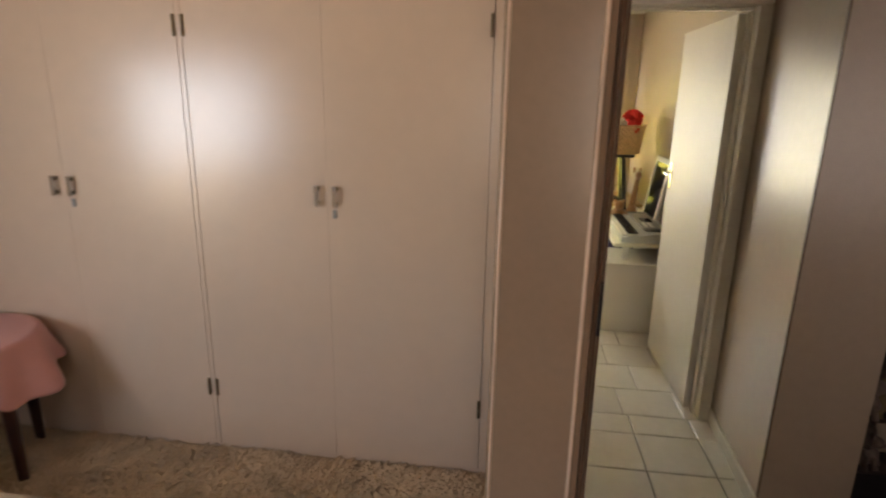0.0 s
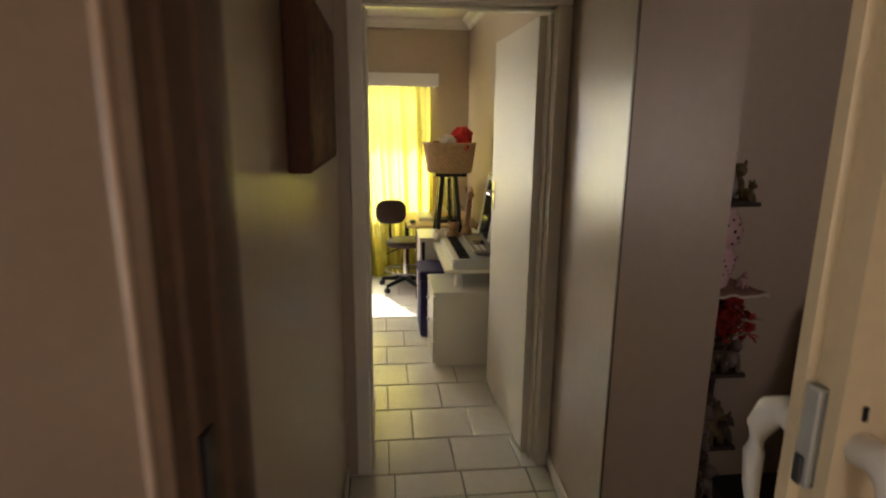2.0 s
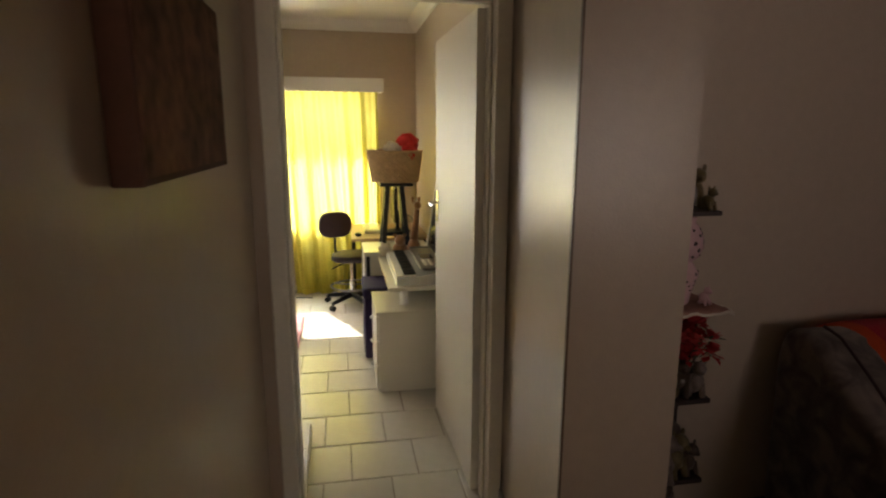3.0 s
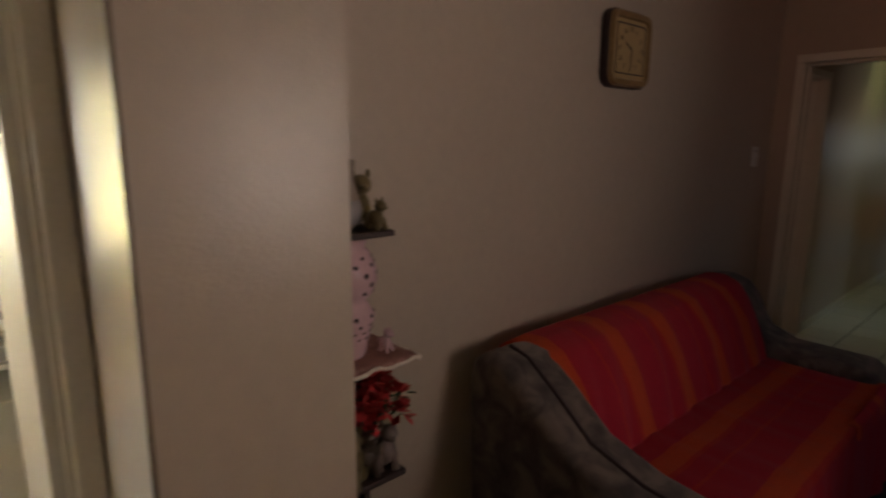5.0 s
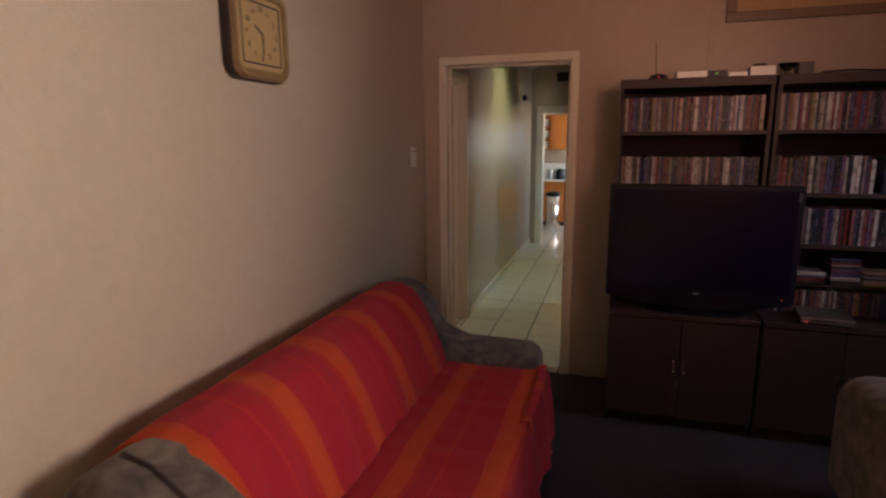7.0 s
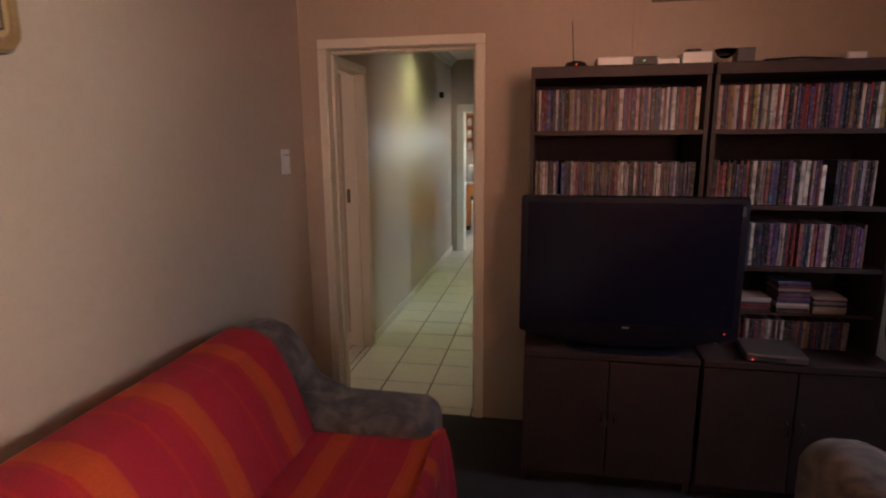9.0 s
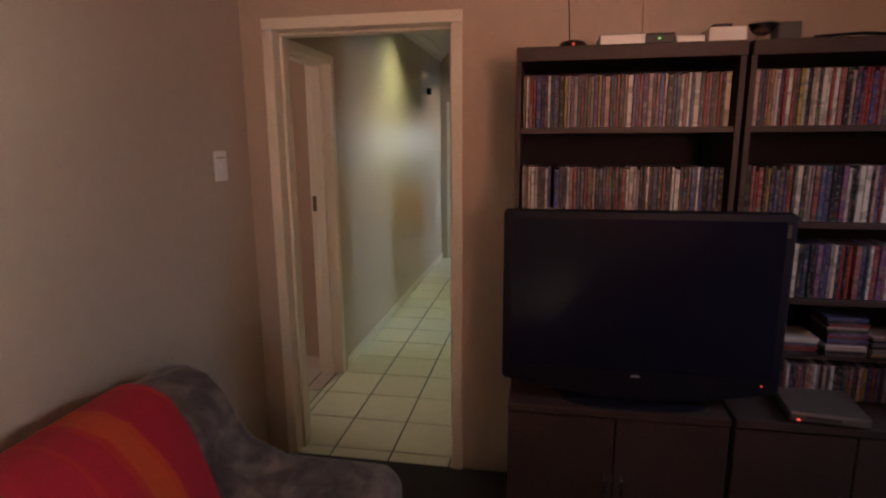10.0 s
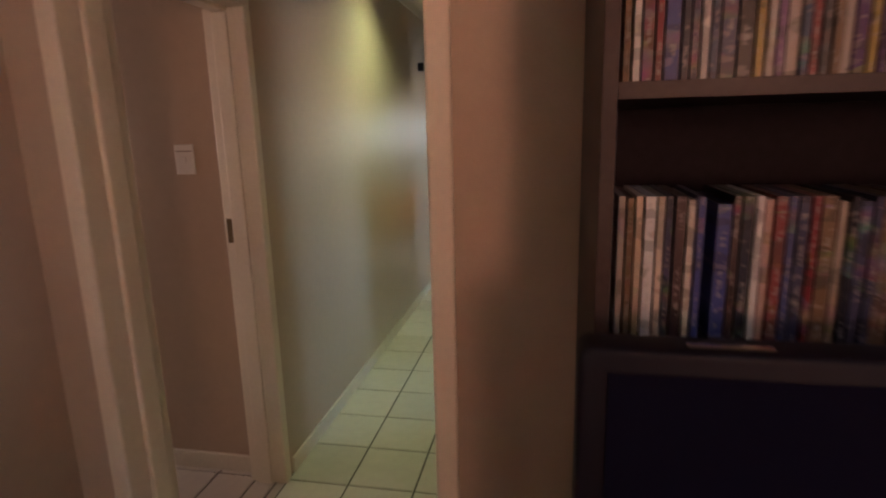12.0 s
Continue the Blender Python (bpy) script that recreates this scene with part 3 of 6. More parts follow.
floor_kitchen = structure("floor_kitchen", GROUT, "glazed cream kitchen floor tiles", ((9.95, 0.62, -0.12), (12.3, 4.38, -0.0045)), category="floor")

# ---- skirtings, frames and cornices ----
structure("skirting_passage", SKIRT, "off-white skirting along the passage wall", ((0.350, 1.425, 0.002), (0.362, 3.15, 0.075)), bevel=0.003, category="skirting")
structure("skirting_corridor", SKIRT, "cream tile skirting along the corridor wall", ((6.24, 2.988, 0.002), (9.95, 3.0, 0.078)), ((5.33, 2.0, 0.002), (7.02, 2.012, 0.078)), ((7.72, 2.0, 0.002), (8.55, 2.012, 0.078)), bevel=0.003, category="skirting")
structure("skirting_side_room", SKIRT, "beige painted skirting in the side room", ((6.205, 3.16, 0.002), (6.22, 5.5, 0.085)), bevel=0.003, category="skirting")
structure("skirting_study", SKIRT, "off-white skirting in the study", ((1.408, 3.33, 0.002), (1.42, 6.74, 0.075)), ((-2.6, 6.738, 0.002), (1.40, 6.75, 0.075)), ((0.455, 3.325, 0.002), (0.47, 3.9, 0.075)), bevel=0.003, category="skirting")


tagged(part("skirting_pier", extrude_profile(bmesh.new(), [(1.2455, 2.50), (1.2575, 2.50), (1.2995, 3.185), (1.2875, 3.185)], "z", 0.002, 0.075), SKIRT), "off-white skirting along the wall end", "skirting", kind="structure")


def cornice(name, x0, x1, y, side):
    pts = [(0, 0), (0, -0.09), (0.015, -0.085), (0.035, -0.05), (0.075, -0.02), (0.09, 0)]
    return tagged(part(name, extrude_profile(bmesh.new(), [(y + side * a, H + b - 0.002) for a, b in pts], "x", x0, x1), CEIL), "white coved plaster cornice", "cornice", kind="structure")


cornice("cornice_study", -2.59, 1.41, 6.749, -1)
cornice("cornice_corridor", 5.34, 9.94, 2.999, -1)
pts = [(0, 0), (0, -0.09), (-0.015, -0.085), (-0.035, -0.05), (-0.075, -0.02), (-0.09, 0)]
tagged(part("cornice_study_east", extrude_profile(bmesh.new(), [(1.419 + a, H + b - 0.002) for a, b in pts], "y", 3.33, 6.74), CEIL), "white coved plaster cornice", "cornice", kind="structure")


def steel_frame(name, label, side_axis, a0, a1, b0, b1, top, face=0.05, proud=0.012):
    """A pressed-steel door frame round an opening from a0 to a1 along one axis, through a wall from b0 to b1, with a stop."""
    bm = bmesh.new()
    s = (b0 + b1) / 2

    def bar(pa, pb, za, zb, qa, qb):
        lo, hi = (pa, qa, za), (pb, qb, zb)
        if side_axis == "y":
            lo, hi = (qa, pa, za), (qb, pb, zb)
        box(bm, lo, hi, 0.006)

    for p, q in ((a0 - face + 0.012, a0 + 0.012), (a1 - 0.012, a1 + face - 0.012)):
        bar(p, q, 0.0, top, b0 - proud, b1 + proud)
    bar(a0 - face + 0.012, a1 + face - 0.012, top + 0.001, top + face, b0 - proud, b1 + proud)
    for p, q in ((a0 + 0.0125, a0 + 0.027), (a1 - 0.027, a1 - 0.0125)):
        bar(p, q, 0.0, top - 0.018, s - 0.02, b1 - 0.03)
    bar(a0 + 0.013, a1 - 0.013, top - 0.015, top - 0.0005, s - 0.02, b1 - 0.03)
    return tagged(part(name, bm, FRAMEW), label, "door frame", kind="structure")


steel_frame("door_frame_study", "cream enamelled steel door frame of the study", "x", 0.448, 1.248, 3.20, 3.32, 2.055, face=0.062)
steel_frame("door_frame_lounge", "cream enamelled steel door frame to the corridor", "y", 2.072, 2.888, 5.18, 5.33, 2.035)
side_frame = steel_frame("door_frame_side_room", "cream enamelled steel frame of the side room", "x", 5.42, 6.165, 3.00, 3.15, 2.02)
part("strike_plate", boxes(((6.1485, 3.123, 1.11), (6.1555, 3.148, 1.21))), BRASS, side_frame, "dark brass strike plate")
steel_frame("door_frame_kitchen", "cream door frame of the kitchen", "y", 2.10, 2.835, 9.95, 10.07, 1.92, face=0.10)

# rounded wall end and the jamb of the bedroom doorway
bm = bmesh.new()
extrude_profile(bm, [(0.3585, 1.300), (0.366, 1.316), (0.371, 1.320), (0.379, 1.356), (0.384, 1.362), (0.389, 1.40), (0.389, 1.42), (0.3585, 1.42)], "z", 0.0, 2.08)
jamb = tagged(part("door_jamb_bedroom", bm, BROWNWOOD), "brown stained grooved jamb of the bedroom doorway", "door frame", kind="structure")
part("strike_plate", boxes(((0.3705, 1.3160, 1.235), (0.3765, 1.3380, 1.330))), BLACK, jamb, "dark strike plate")


def arc(cx, cy, radius, a0, a1, n=8):
    return [(cx + radius * math.cos(radians(a0 + (a1 - a0) * k / n)), cy + radius * math.sin(radians(a0 + (a1 - a0) * k / n))) for k in range(n + 1)]


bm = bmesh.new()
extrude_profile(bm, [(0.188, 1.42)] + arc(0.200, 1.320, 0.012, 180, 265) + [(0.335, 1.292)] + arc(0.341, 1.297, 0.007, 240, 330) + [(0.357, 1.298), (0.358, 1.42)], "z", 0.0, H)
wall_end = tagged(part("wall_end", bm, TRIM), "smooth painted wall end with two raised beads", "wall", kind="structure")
# Pale rods put the gloss highlight on the two corner ridges.
for x, y in ((0.1955, 1.3100), (0.3410, 1.2905)):
    bm = bmesh.new()
    cyl(bm, (x, y, 0.001), (x, y, H - 0.001), 0.0036, seg=14)
    part("bead_glint", bm, BEADGLINT, wall_end, "corner bead with its highlight put in as pale colour", smooth=True)
structure("door_head_bedroom", WALL, "painted wall over the bedroom doorway", ((0.359, 1.306, 2.081), (1.27, 1.42, H)), category="wall")
structure("ground_outside", SHAG, "dry sandy ground around the house", ((-40, -40, -0.35), (45, 45, -0.2)), category="ground")

# ---- bedroom ----
tuft = np.random.RandomState(4)
vs, fs = [], []
for k in range(17000):
    x, y = tuft.uniform(-2.55, 0.18), tuft.uniform(1.35, 2.61)
    a = 0.55 + 0.5 * math.sin(9 * x + 3 * math.sin(7 * y)) + tuft.normal(0, 0.3)
    ln, wd, h = tuft.uniform(0.035, 0.075), tuft.uniform(0.005, 0.010), tuft.uniform(0.010, 0.028)
    c, s_ = math.cos(a), math.sin(a)
    b = len(vs)
    z = -0.056
    vs += [(x - s_ * wd, y + c * wd, z), (x + s_ * wd, y - c * wd, z), (x + c * ln * 0.6 - s_ * wd, y + s_ * ln * 0.6 + c * wd, z + h), (x + c * ln * 0.6 + s_ * wd, y + s_ * ln * 0.6 - c * wd, z + h), (x + c * ln, y + s_ * ln, z + h * 0.55)]
    fs += [(b, b + 1, b + 3, b + 2), (b + 2, b + 3, b + 4)]
me = bpy.data.meshes.new("carpet_pile")
me.from_pydata(vs, [], fs)
me.materials.append(SHAG)
tagged(new("carpet_pile", me), "long tan shaggy carpet pile", "carpet", kind="stuff")



def wardrobe():
    w = thing("wardrobe", "cream painted built-in wardrobe with closed flat doors", "wardrobe", (-1.2, 2.62, -0.05))

    def at(a, b):
        return ((a[0] + 1.2, a[1] - 2.62, a[2] + 0.05), (b[0] + 1.2, b[1] - 2.62, b[2] + 0.05))

    part("carcass", boxes(at((-2.59, 2.645, -0.05), (0.188, 3.19, 2.54))), CUPB, w)
    part("side_stile", boxes(at((0.109, 2.616, -0.045), (0.187, 2.644, 2.54)), bevel=0.003), CUPB, w)
    part("plinth", boxes(at((-2.59, 2.634, -0.05), (0.108, 2.644, -0.025))), CUPB, w)
    part("head_rail", boxes(at((-2.59, 2.616, 2.1055), (0.108, 2.644, 2.54)), bevel=0.002), CUPB, w)
    part("middle_stile", boxes(at((-1.1765, 2.619, -0.022), (-1.1565, 2.644, 2.105)), bevel=0.001), CUPB, w)
    for n, (a, b, handle, hinge, lock) in enumerate(((-2.42, -1.7857, -1.825, -2.40, False), (-1.7848, -1.178, -1.745, -1.185, True), (-1.1525, -0.5690, -0.608, -1.146, False), (-0.5681, 0.1055, -0.530, 0.098, True))):
        d = part("door", boxes(at((a, 2.618, -0.022), (b, 2.644, 2.105)), bevel=0.0006), CUPB, w)
        for z in (1.20, 1.262):
            part("handle_end", boxes(at((handle - 0.008, 2.5957, z - 0.009), (handle + 0.008, 2.6178, z + 0.009)), bevel=0.003), BRASS, d, "dark metal handle end")
        part("handle", boxes(at((handle - 0.010, 2.588, 1.186), (handle + 0.010, 2.5955, 1.276)), bevel=0.003), CHROME, d, "clear chrome pull handle")
        if lock:
            part("lock", boxes(at((handle - 0.016, 2.612, 1.135), (handle + 0.004, 2.6175, 1.172)), bevel=0.003), STEEL, d, "small key plate")
        for z in (0.29, 1.90):
            k = bmesh.new()
            cyl(k, (hinge + 1.2, -0.006, z + 0.008), (hinge + 1.2, -0.006, z + 0.092), 0.0065)
            part("hinge", k, BRASS, d, "aged brass hinge")


wardrobe()


def side_table():
    t = thing("side_table", "round side table with dark mahogany legs", "table", (-2.13, 2.31, -0.05))
    part("tabletop", lathe(bmesh.new(), [(0.24, 0.605), (0.27, 0.608), (0.275, 0.622), (0.27, 0.632)], seg=32), MAHOG, t)
    for k in range(4):
        a = radians(90 * k - 13)
        c, s_ = math.cos(a), math.sin(a)
        bm = bmesh.new()
        cyl(bm, (0.24 * c, 0.24 * s_, 0.0), (0.235 * c, 0.235 * s_, 0.30), 0.020, 0.028)
        cyl(bm, (0.235 * c, 0.235 * s_, 0.30), (0.22 * c, 0.22 * s_, 0.606), 0.028, 0.024)
        part("leg", bm, MAHOG, t)
    cloth = thing("tablecloth", "pink cotton tablecloth hanging in soft folds over the side table", "tablecloth", (-2.13, 2.31, 0.60))
    bm = bmesh.new()

    def fn(u, v):
        a = 2 * math.pi * u
        if v < 0.4:
            r = 0.283 * v / 0.4
            return (r * math.cos(a), r * math.sin(a), 0.002)
        k = (v - 0.4) / 0.6
        fold = math.sin(a * 9 + 0.7 * math.sin(a * 3)) * 0.5 + 0.5 * math.sin(a * 5 + 1)
        drop = 0.205 + 0.045 * math.cos(4 * a + 0.6) + 0.012 * math.sin(11 * a)
        r = 0.283 + 0.004 * min(k * 12, 1) + (0.075 + 0.045 * fold) * k
        return (r * math.cos(a), r * math.sin(a), 0.002 - drop * k ** 1.0)

    sheet(bm, fn, 160, 30)
    bmesh.ops.remove_doubles(bm, verts=bm.verts, dist=0.0004)
    thick(part("cloth", bm, PINK, cloth, smooth=True), 0.002)


side_table()


def bed():
    b = thing("bed", "bed with a pale pink cover", "bed", (-1.78, 0.63, -0.05))
    part("base", boxes(((-0.75, -1.0, 0.0), (0.72, 0.98, 0.28)), bevel=0.01), MAHOG, b)
    bm = boxes(((-0.77, -1.0, 0.282), (0.74, 1.0, 0.54)), bevel=0.05)
    part("mattress", bm, PLUSHW, b, "mattress under a pale pink cover", smooth=True)


bed()


def folding_door():
    d = thing("folding_door", "cream folding concertina door pushed open against its jamb", "door", (0.915, 1.285, 0.006))
    bm = bmesh.new()
    extrude_profile(bm, [(-0.010, -0.028), (0.034, -0.030), (0.034, 0.030), (-0.010, 0.028), (-0.010, 0.014), (-0.002, 0.010), (-0.002, -0.010), (-0.010, -0.014)], "z", 0.0, 2.03)
    post = part("lead_post", bm, FOLDP, d, "cream lead post with a grooved edge")
    plate = part("lock_plate", boxes(((-0.0135, -0.0085, 1.268), (-0.0025, 0.0085, 1.364)), bevel=0.002), SILVER, post, "grey steel lock plate")
    part("latch", boxes(((-0.0175, -0.0045, 1.270), (-0.0137, 0.0045, 1.297)), bevel=0.001), GREYDK, post)
    for s_ in (-1, 1):
        h = bmesh.new()
        path = [(0.012, s_ * 0.030, 1.307), (0.012, s_ * 0.055, 1.309), (0.010, s_ * 0.072, 1.300), (0.008, s_ * 0.083, 1.277), (0.007, s_ * 0.086, 1.245), (0.006, s_ * 0.082, 1.210), (0.005, s_ * 0.075, 1.185)]
        rad = [q * (0.86 if s_ < 0 else 1.0) for q in (0.017, 0.016, 0.0155, 0.0135, 0.011, 0.009, 0.006)]
        if s_ < 0:
            path = [(px, -0.030 + (py + 0.030) * 0.82, 1.322 + (pz - 1.309) * 0.84) for px, py, pz in path]
        rings = []
        for i, p in enumerate(path):
            t = (Vector(path[min(i + 1, len(path) - 1)]) - Vector(path[max(i - 1, 0)])).normalized()
            q = t.to_track_quat("Z", "X")
            rings.append([h.verts.new(Vector(p) + q @ Vector((rad[i] * math.cos(2 * math.pi * k / 14), rad[i] * math.sin(2 * math.pi * k / 14), 0))) for k in range(14)])
        for a, b in zip(rings[:-1], rings[1:]):
            for k in range(14):
                h.faces.new((a[k], a[(k + 1) % 14], b[(k + 1) % 14], b[k]))
        h.faces.new(rings[0][::-1])
        h.faces.new(rings[-1])
        part("lever_handle", h, WHITEP, post, "white plastic lever handle", smooth=True)
    part("keyhole", boxes(((0.008, -0.0325, 1.347), (0.0115, -0.0304, 1.360))), BLACK, post)
    x, side = 0.036, -1
    y = -0.020
    for k in range(6):
        x2, y2 = x + 0.055, y + (0.075 if side < 0 else -0.075)
        v = Vector((x2 - x, y2 - y, 0)).normalized()
        nrm = Vector((-v.y, v.x, 0)) * 0.004
        bm = bmesh.new()
        pts = [(x + nrm.x, y + nrm.y), (x - nrm.x, y - nrm.y), (x2 - nrm.x, y2 - nrm.y), (x2 + nrm.x, y2 + nrm.y)]
        extrude_profile(bm, pts, "z", 0.004, 2.02)
        part("fold_panel", bm, FOLDP, d)
        x, y, side = x2 + 0.004, y2, -side


folding_door()

# ---- passage ----


def canvas_picture():
    p = thing("canvas_picture", "deep brown box canvas with a faded sepia print", "picture", (0.351, 1.96, 1.495))
    part("canvas", boxes(((0.0, 0.0, 0.0), (0.044, 0.60, 0.345)), bevel=0.004), CANVASED, p)
    part("print", boxes(((0.0442, 0.012, 0.012), (0.0460, 0.588, 0.333))), CANVAS, p, "faded sepia print")


canvas_picture()


def study_door():
    d = thing("door", "white painted flush door standing open into the study", "door", (1.230, 3.300, 0.006), turn=1.4)
    part("leaf", boxes(((-0.04, 0.0, 0.0), (0.0, 0.813, 2.028)), bevel=0.002), DOORP, d)
    for s_ in (-1, 1):
        x = -0.04 if s_ < 0 else 0.0
        pl = part("handle_plate", boxes((min((x + s_ * 0.0005, x + s_ * 0.0045)) and (min(x + s_ * 0.0005, x + s_ * 0.0045), 0.735, 1.105), (max(x + s_ * 0.0005, x + s_ * 0.0045), 0.768, 1.265)), bevel=0.0015), CHROME, d, "chrome handle plate")
        h = bmesh.new()
        cyl(h, (x + s_ * 0.005, 0.752, 1.205), (x + s_ * 0.045, 0.752, 1.205), 0.009)
        tube(h, [(x + s_ * 0.045, 0.757, 1.205), (x + s_ * 0.050, 0.70, 1.203), (x + s_ * 0.046, 0.645, 1.198)], 0.0085)
        part("lever", h, CHROME, pl, "chrome lever")
    for z in (0.22, 1.80):
        h = bmesh.new()
        cyl(h, (0.006, -0.006, z - 0.05), (0.006, -0.006, z + 0.05), 0.007)
        part("hinge", h, STEEL, d)


study_door()

# ---- study ----
window = thing("window_1", "steel-framed study window behind the curtains", "window", (-0.075, 6.82, 0.75))
tagged(window, kind="structure")
for a, b in (((-1.02, -0.02, 0.0), (-0.98, 0.02, 1.20)), ((0.985, -0.02, 0.0), (1.025, 0.02, 1.20)), ((-0.98, -0.02, 0.0), (0.985, 0.02, 0.04)), ((-0.98, -0.02, 1.16), (0.985, 0.02, 1.20)), ((-0.345, -0.018, 0.04), (-0.315, 0.018, 1.16)), ((0.325, -0.018, 0.04), (0.355, 0.018, 1.16)), ((-0.98, -0.016, 0.80), (-0.345, 0.016, 0.83)), ((0.355, -0.016, 0.80), (0.985, 0.016, 0.83))):
    part("window_frame", boxes((a, b), bevel=0.003), WHITEP, window)
for x0, x1 in ((-0.98, -0.345), (-0.315, 0.325), (0.355, 0.985)):
    pane = part("pane", boxes(((x0, -0.003, 0.04), (x1, 0.003, 1.16))), GLASS, window)
    pane.visible_shadow = False
part("window_sill", boxes(((-1.02, -0.10, -0.03), (1.02, -0.022, -0.002)), bevel=0.004), WHITEP, window)


def curtain(name, label, mat, x0, x1, y, z0, z1, waves, depth, lean=0.0, n=160):
    c = thing(name, label, "curtain", ((x0 + x1) / 2, y, z1))
    w = x1 - x0

    def fn(u, v):
        z = -(z1 - z0) * v
        k = 0.35 + 0.65 * min(v * 3, 1)
        ph = 2 * math.pi * waves * (u + 0.03 * math.sin(5 * u + 2 * v))
        xx = (u - 0.5) * w * (1 - 0.06 * v) + lean * v
        return (xx, depth * k * (math.sin(ph) + 0.45 * math.sin(2.3 * ph + 1.1)) + 0.004 * math.sin(17 * v), z)

    part("cloth", sheet(bmesh.new(), fn, n, 30), mat, c, smooth=True)
    return c


curtain("yellow_curtain", "yellow translucent curtain lit from behind by the sun", YELLOW, 0.13, 1.03, 6.60, 0.015, 1.955, 5.5, 0.036, lean=0.05)
curtain("sheer_curtain", "white sheer curtain glowing in the daylight", SHEER, -1.15, -0.32, 6.66, 0.02, 1.955, 8, 0.018)
curtain("net_curtain", "fine white net curtain glowing in the daylight", NET, -0.31, 0.16, 6.66, 0.02, 1.955, 5, 0.014)
BLOCKO = material("opening_block_orange", (0.42, 0.13, 0.05), 0.9, vary=0.1, bump=0.3)
BLOCKC = material("sky_block_cream", (0.50, 0.40, 0.32), 0.9, vary=0.1, bump=0.3)
# Unseen cloths added to keep sky light out; the lamps hang in front.
curtain("lounge_opening_block", "unseen cream cloth added to block sky light in the lounge", BLOCKC, 2.42, 3.38, -0.712, 0.60, 2.25, 7, 0.018)
# Orange cloth closes the added opening behind the warm lamp.
curtain("lounge_opening_block", "unseen orange cloth closing the added opening behind the warm lamp", BLOCKO, 1.2, 2.1, 0.85, 0.70, 2.25, 6, 0.014).matrix_basis = pose(1.628, 0.85, 2.25, 0, 0, 90)
curtain("lounge_opening_block", "unseen cream cloth added to block sky light in the lounge", BLOCKC, 3.78, 4.62, -0.712, 0.60, 2.25, 6, 0.018)
# Never in view; added so that the sky doesn't light the side room.
curtain("side_room_sky_block", "unseen cream cloth added to block sky light in the side room", BLOCKC, 5.335, 6.215, 5.46, 0.60, 2.25, 6, 0.018)
curtain("yellow_curtain", "yellow translucent curtain drawn to the far side", YELLOW, -1.45, -0.95, 6.60, 0.015, 1.955, 6, 0.026)
pel = thing("curtain_pelmet", "white painted wooden pelmet over the curtains", "pelmet", (-0.18, 6.748, 1.945))
part("pelmet_front", boxes(((-1.30, -0.205, 0.0), (1.27, -0.185, 0.125)), bevel=0.004), WHITEP, pel)
part("pelmet_top", boxes(((-1.28, -0.184, 0.108), (1.25, 0.0, 0.124)), bevel=0.003), WHITEP, pel)
for x in (-1.28, 1.235):
    part("pelmet_end", boxes(((x, -0.1845, 0.003), (x + 0.017, 0.0, 0.1075))), WHITEP, pel)


def drawer_unit():
    u = thing("drawer_unit", "low white laminate drawer unit", "drawers", (0.845, 4.34, 0.002))
    part("body", boxes(((0.020, 0.0, 0.0), (0.56, 0.46, 0.495)), bevel=0.002), WHITEL, u)
    part("top", boxes(((0.0, -0.008, 0.496), (0.565, 0.466, 0.516)), bevel=0.003), WHITEL, u)
    for k in range(3):
        d = part("drawer_front", boxes(((0.002, 0.006, 0.02 + 0.157 * k), (0.0195, 0.454, 0.17 + 0.157 * k)), bevel=0.002), WHITEL, u)
        part("knob", lathe(bmesh.new(), [(0.008, 0.0), (0.013, 0.008), (0.010, 0.018)], (-0.012, 0.23, 0.09 + 0.157 * k), 10), WHITEP, d)
    return u


drawer_unit()


def keyboard_table():
    t = thing("keyboard_stand", "white board raised on round feet above the drawers", "stand", (0.93, 4.40, 0.5195))
    part("board", boxes(((0.0, 0.0, 0.105), (0.46, 0.95, 0.13)), bevel=0.004), WHITEL, t)
    for x, y in ((0.10, 0.08), (0.40, 0.08)):
        part("foot", lathe(bmesh.new(), [(0.030, 0.0), (0.026, 0.01), (0.026, 0.095), (0.030, 0.1045)], (x, y, 0.0), 14), WHITEP, t)
    for x, y in ((0.06, 0.90), (0.40, 0.90)):
        bm = bmesh.new()
        cyl(bm, (x, y, -0.518), (x, y, 0.1045), 0.022)
        part("leg", bm, WHITEP, t)
    k = thing("keyboard", "silver electronic music keyboard with black and white keys", "keyboard", (0.985, 4.44, 0.6505))
    bm = bmesh.new()
    extrude_profile(bm, [(0.0, 0.0), (0.34, 0.0), (0.34, 0.085), (0.15, 0.055), (0.0, 0.038)], "y", 0.0, 0.80)
    part("case", bm, SILVER, k)
    for n in range(30):
        part("white_key", boxes(((0.006, 0.035 + n * 0.0245, 0.0395), (0.125, 0.058 + n * 0.0245, 0.054)), bevel=0.0015), WHITEP, k)
    for n in range(29):
        if n % 7 not in (2, 6):
            part("black_key", boxes(((0.050, 0.053 + n * 0.0245, 0.0545), (0.125, 0.066 + n * 0.0245, 0.066))), BLACK, k)
    part("panel", boxes(((0.16, 0.10, 0.074), (0.315, 0.70, 0.090)), bevel=0.004), STEEL, k, "glossy grey control panel")
    part("display", boxes(((0.20, 0.33, 0.0905), (0.28, 0.47, 0.094))), SCREEN, k)
    for n in range(8):
        part("button", boxes(((0.19 + 0.04 * (n % 2), 0.14 + 0.045 * (n // 2), 0.0905), (0.21 + 0.04 * (n % 2), 0.165 + 0.045 * (n // 2), 0.096))), WHITEP, k)
    for y in (0.06, 0.745):
        part("speaker", boxes(((0.17, y - 0.02, 0.079), (0.31, y + 0.02, 0.088))), GREYDK, k)


keyboard_table()


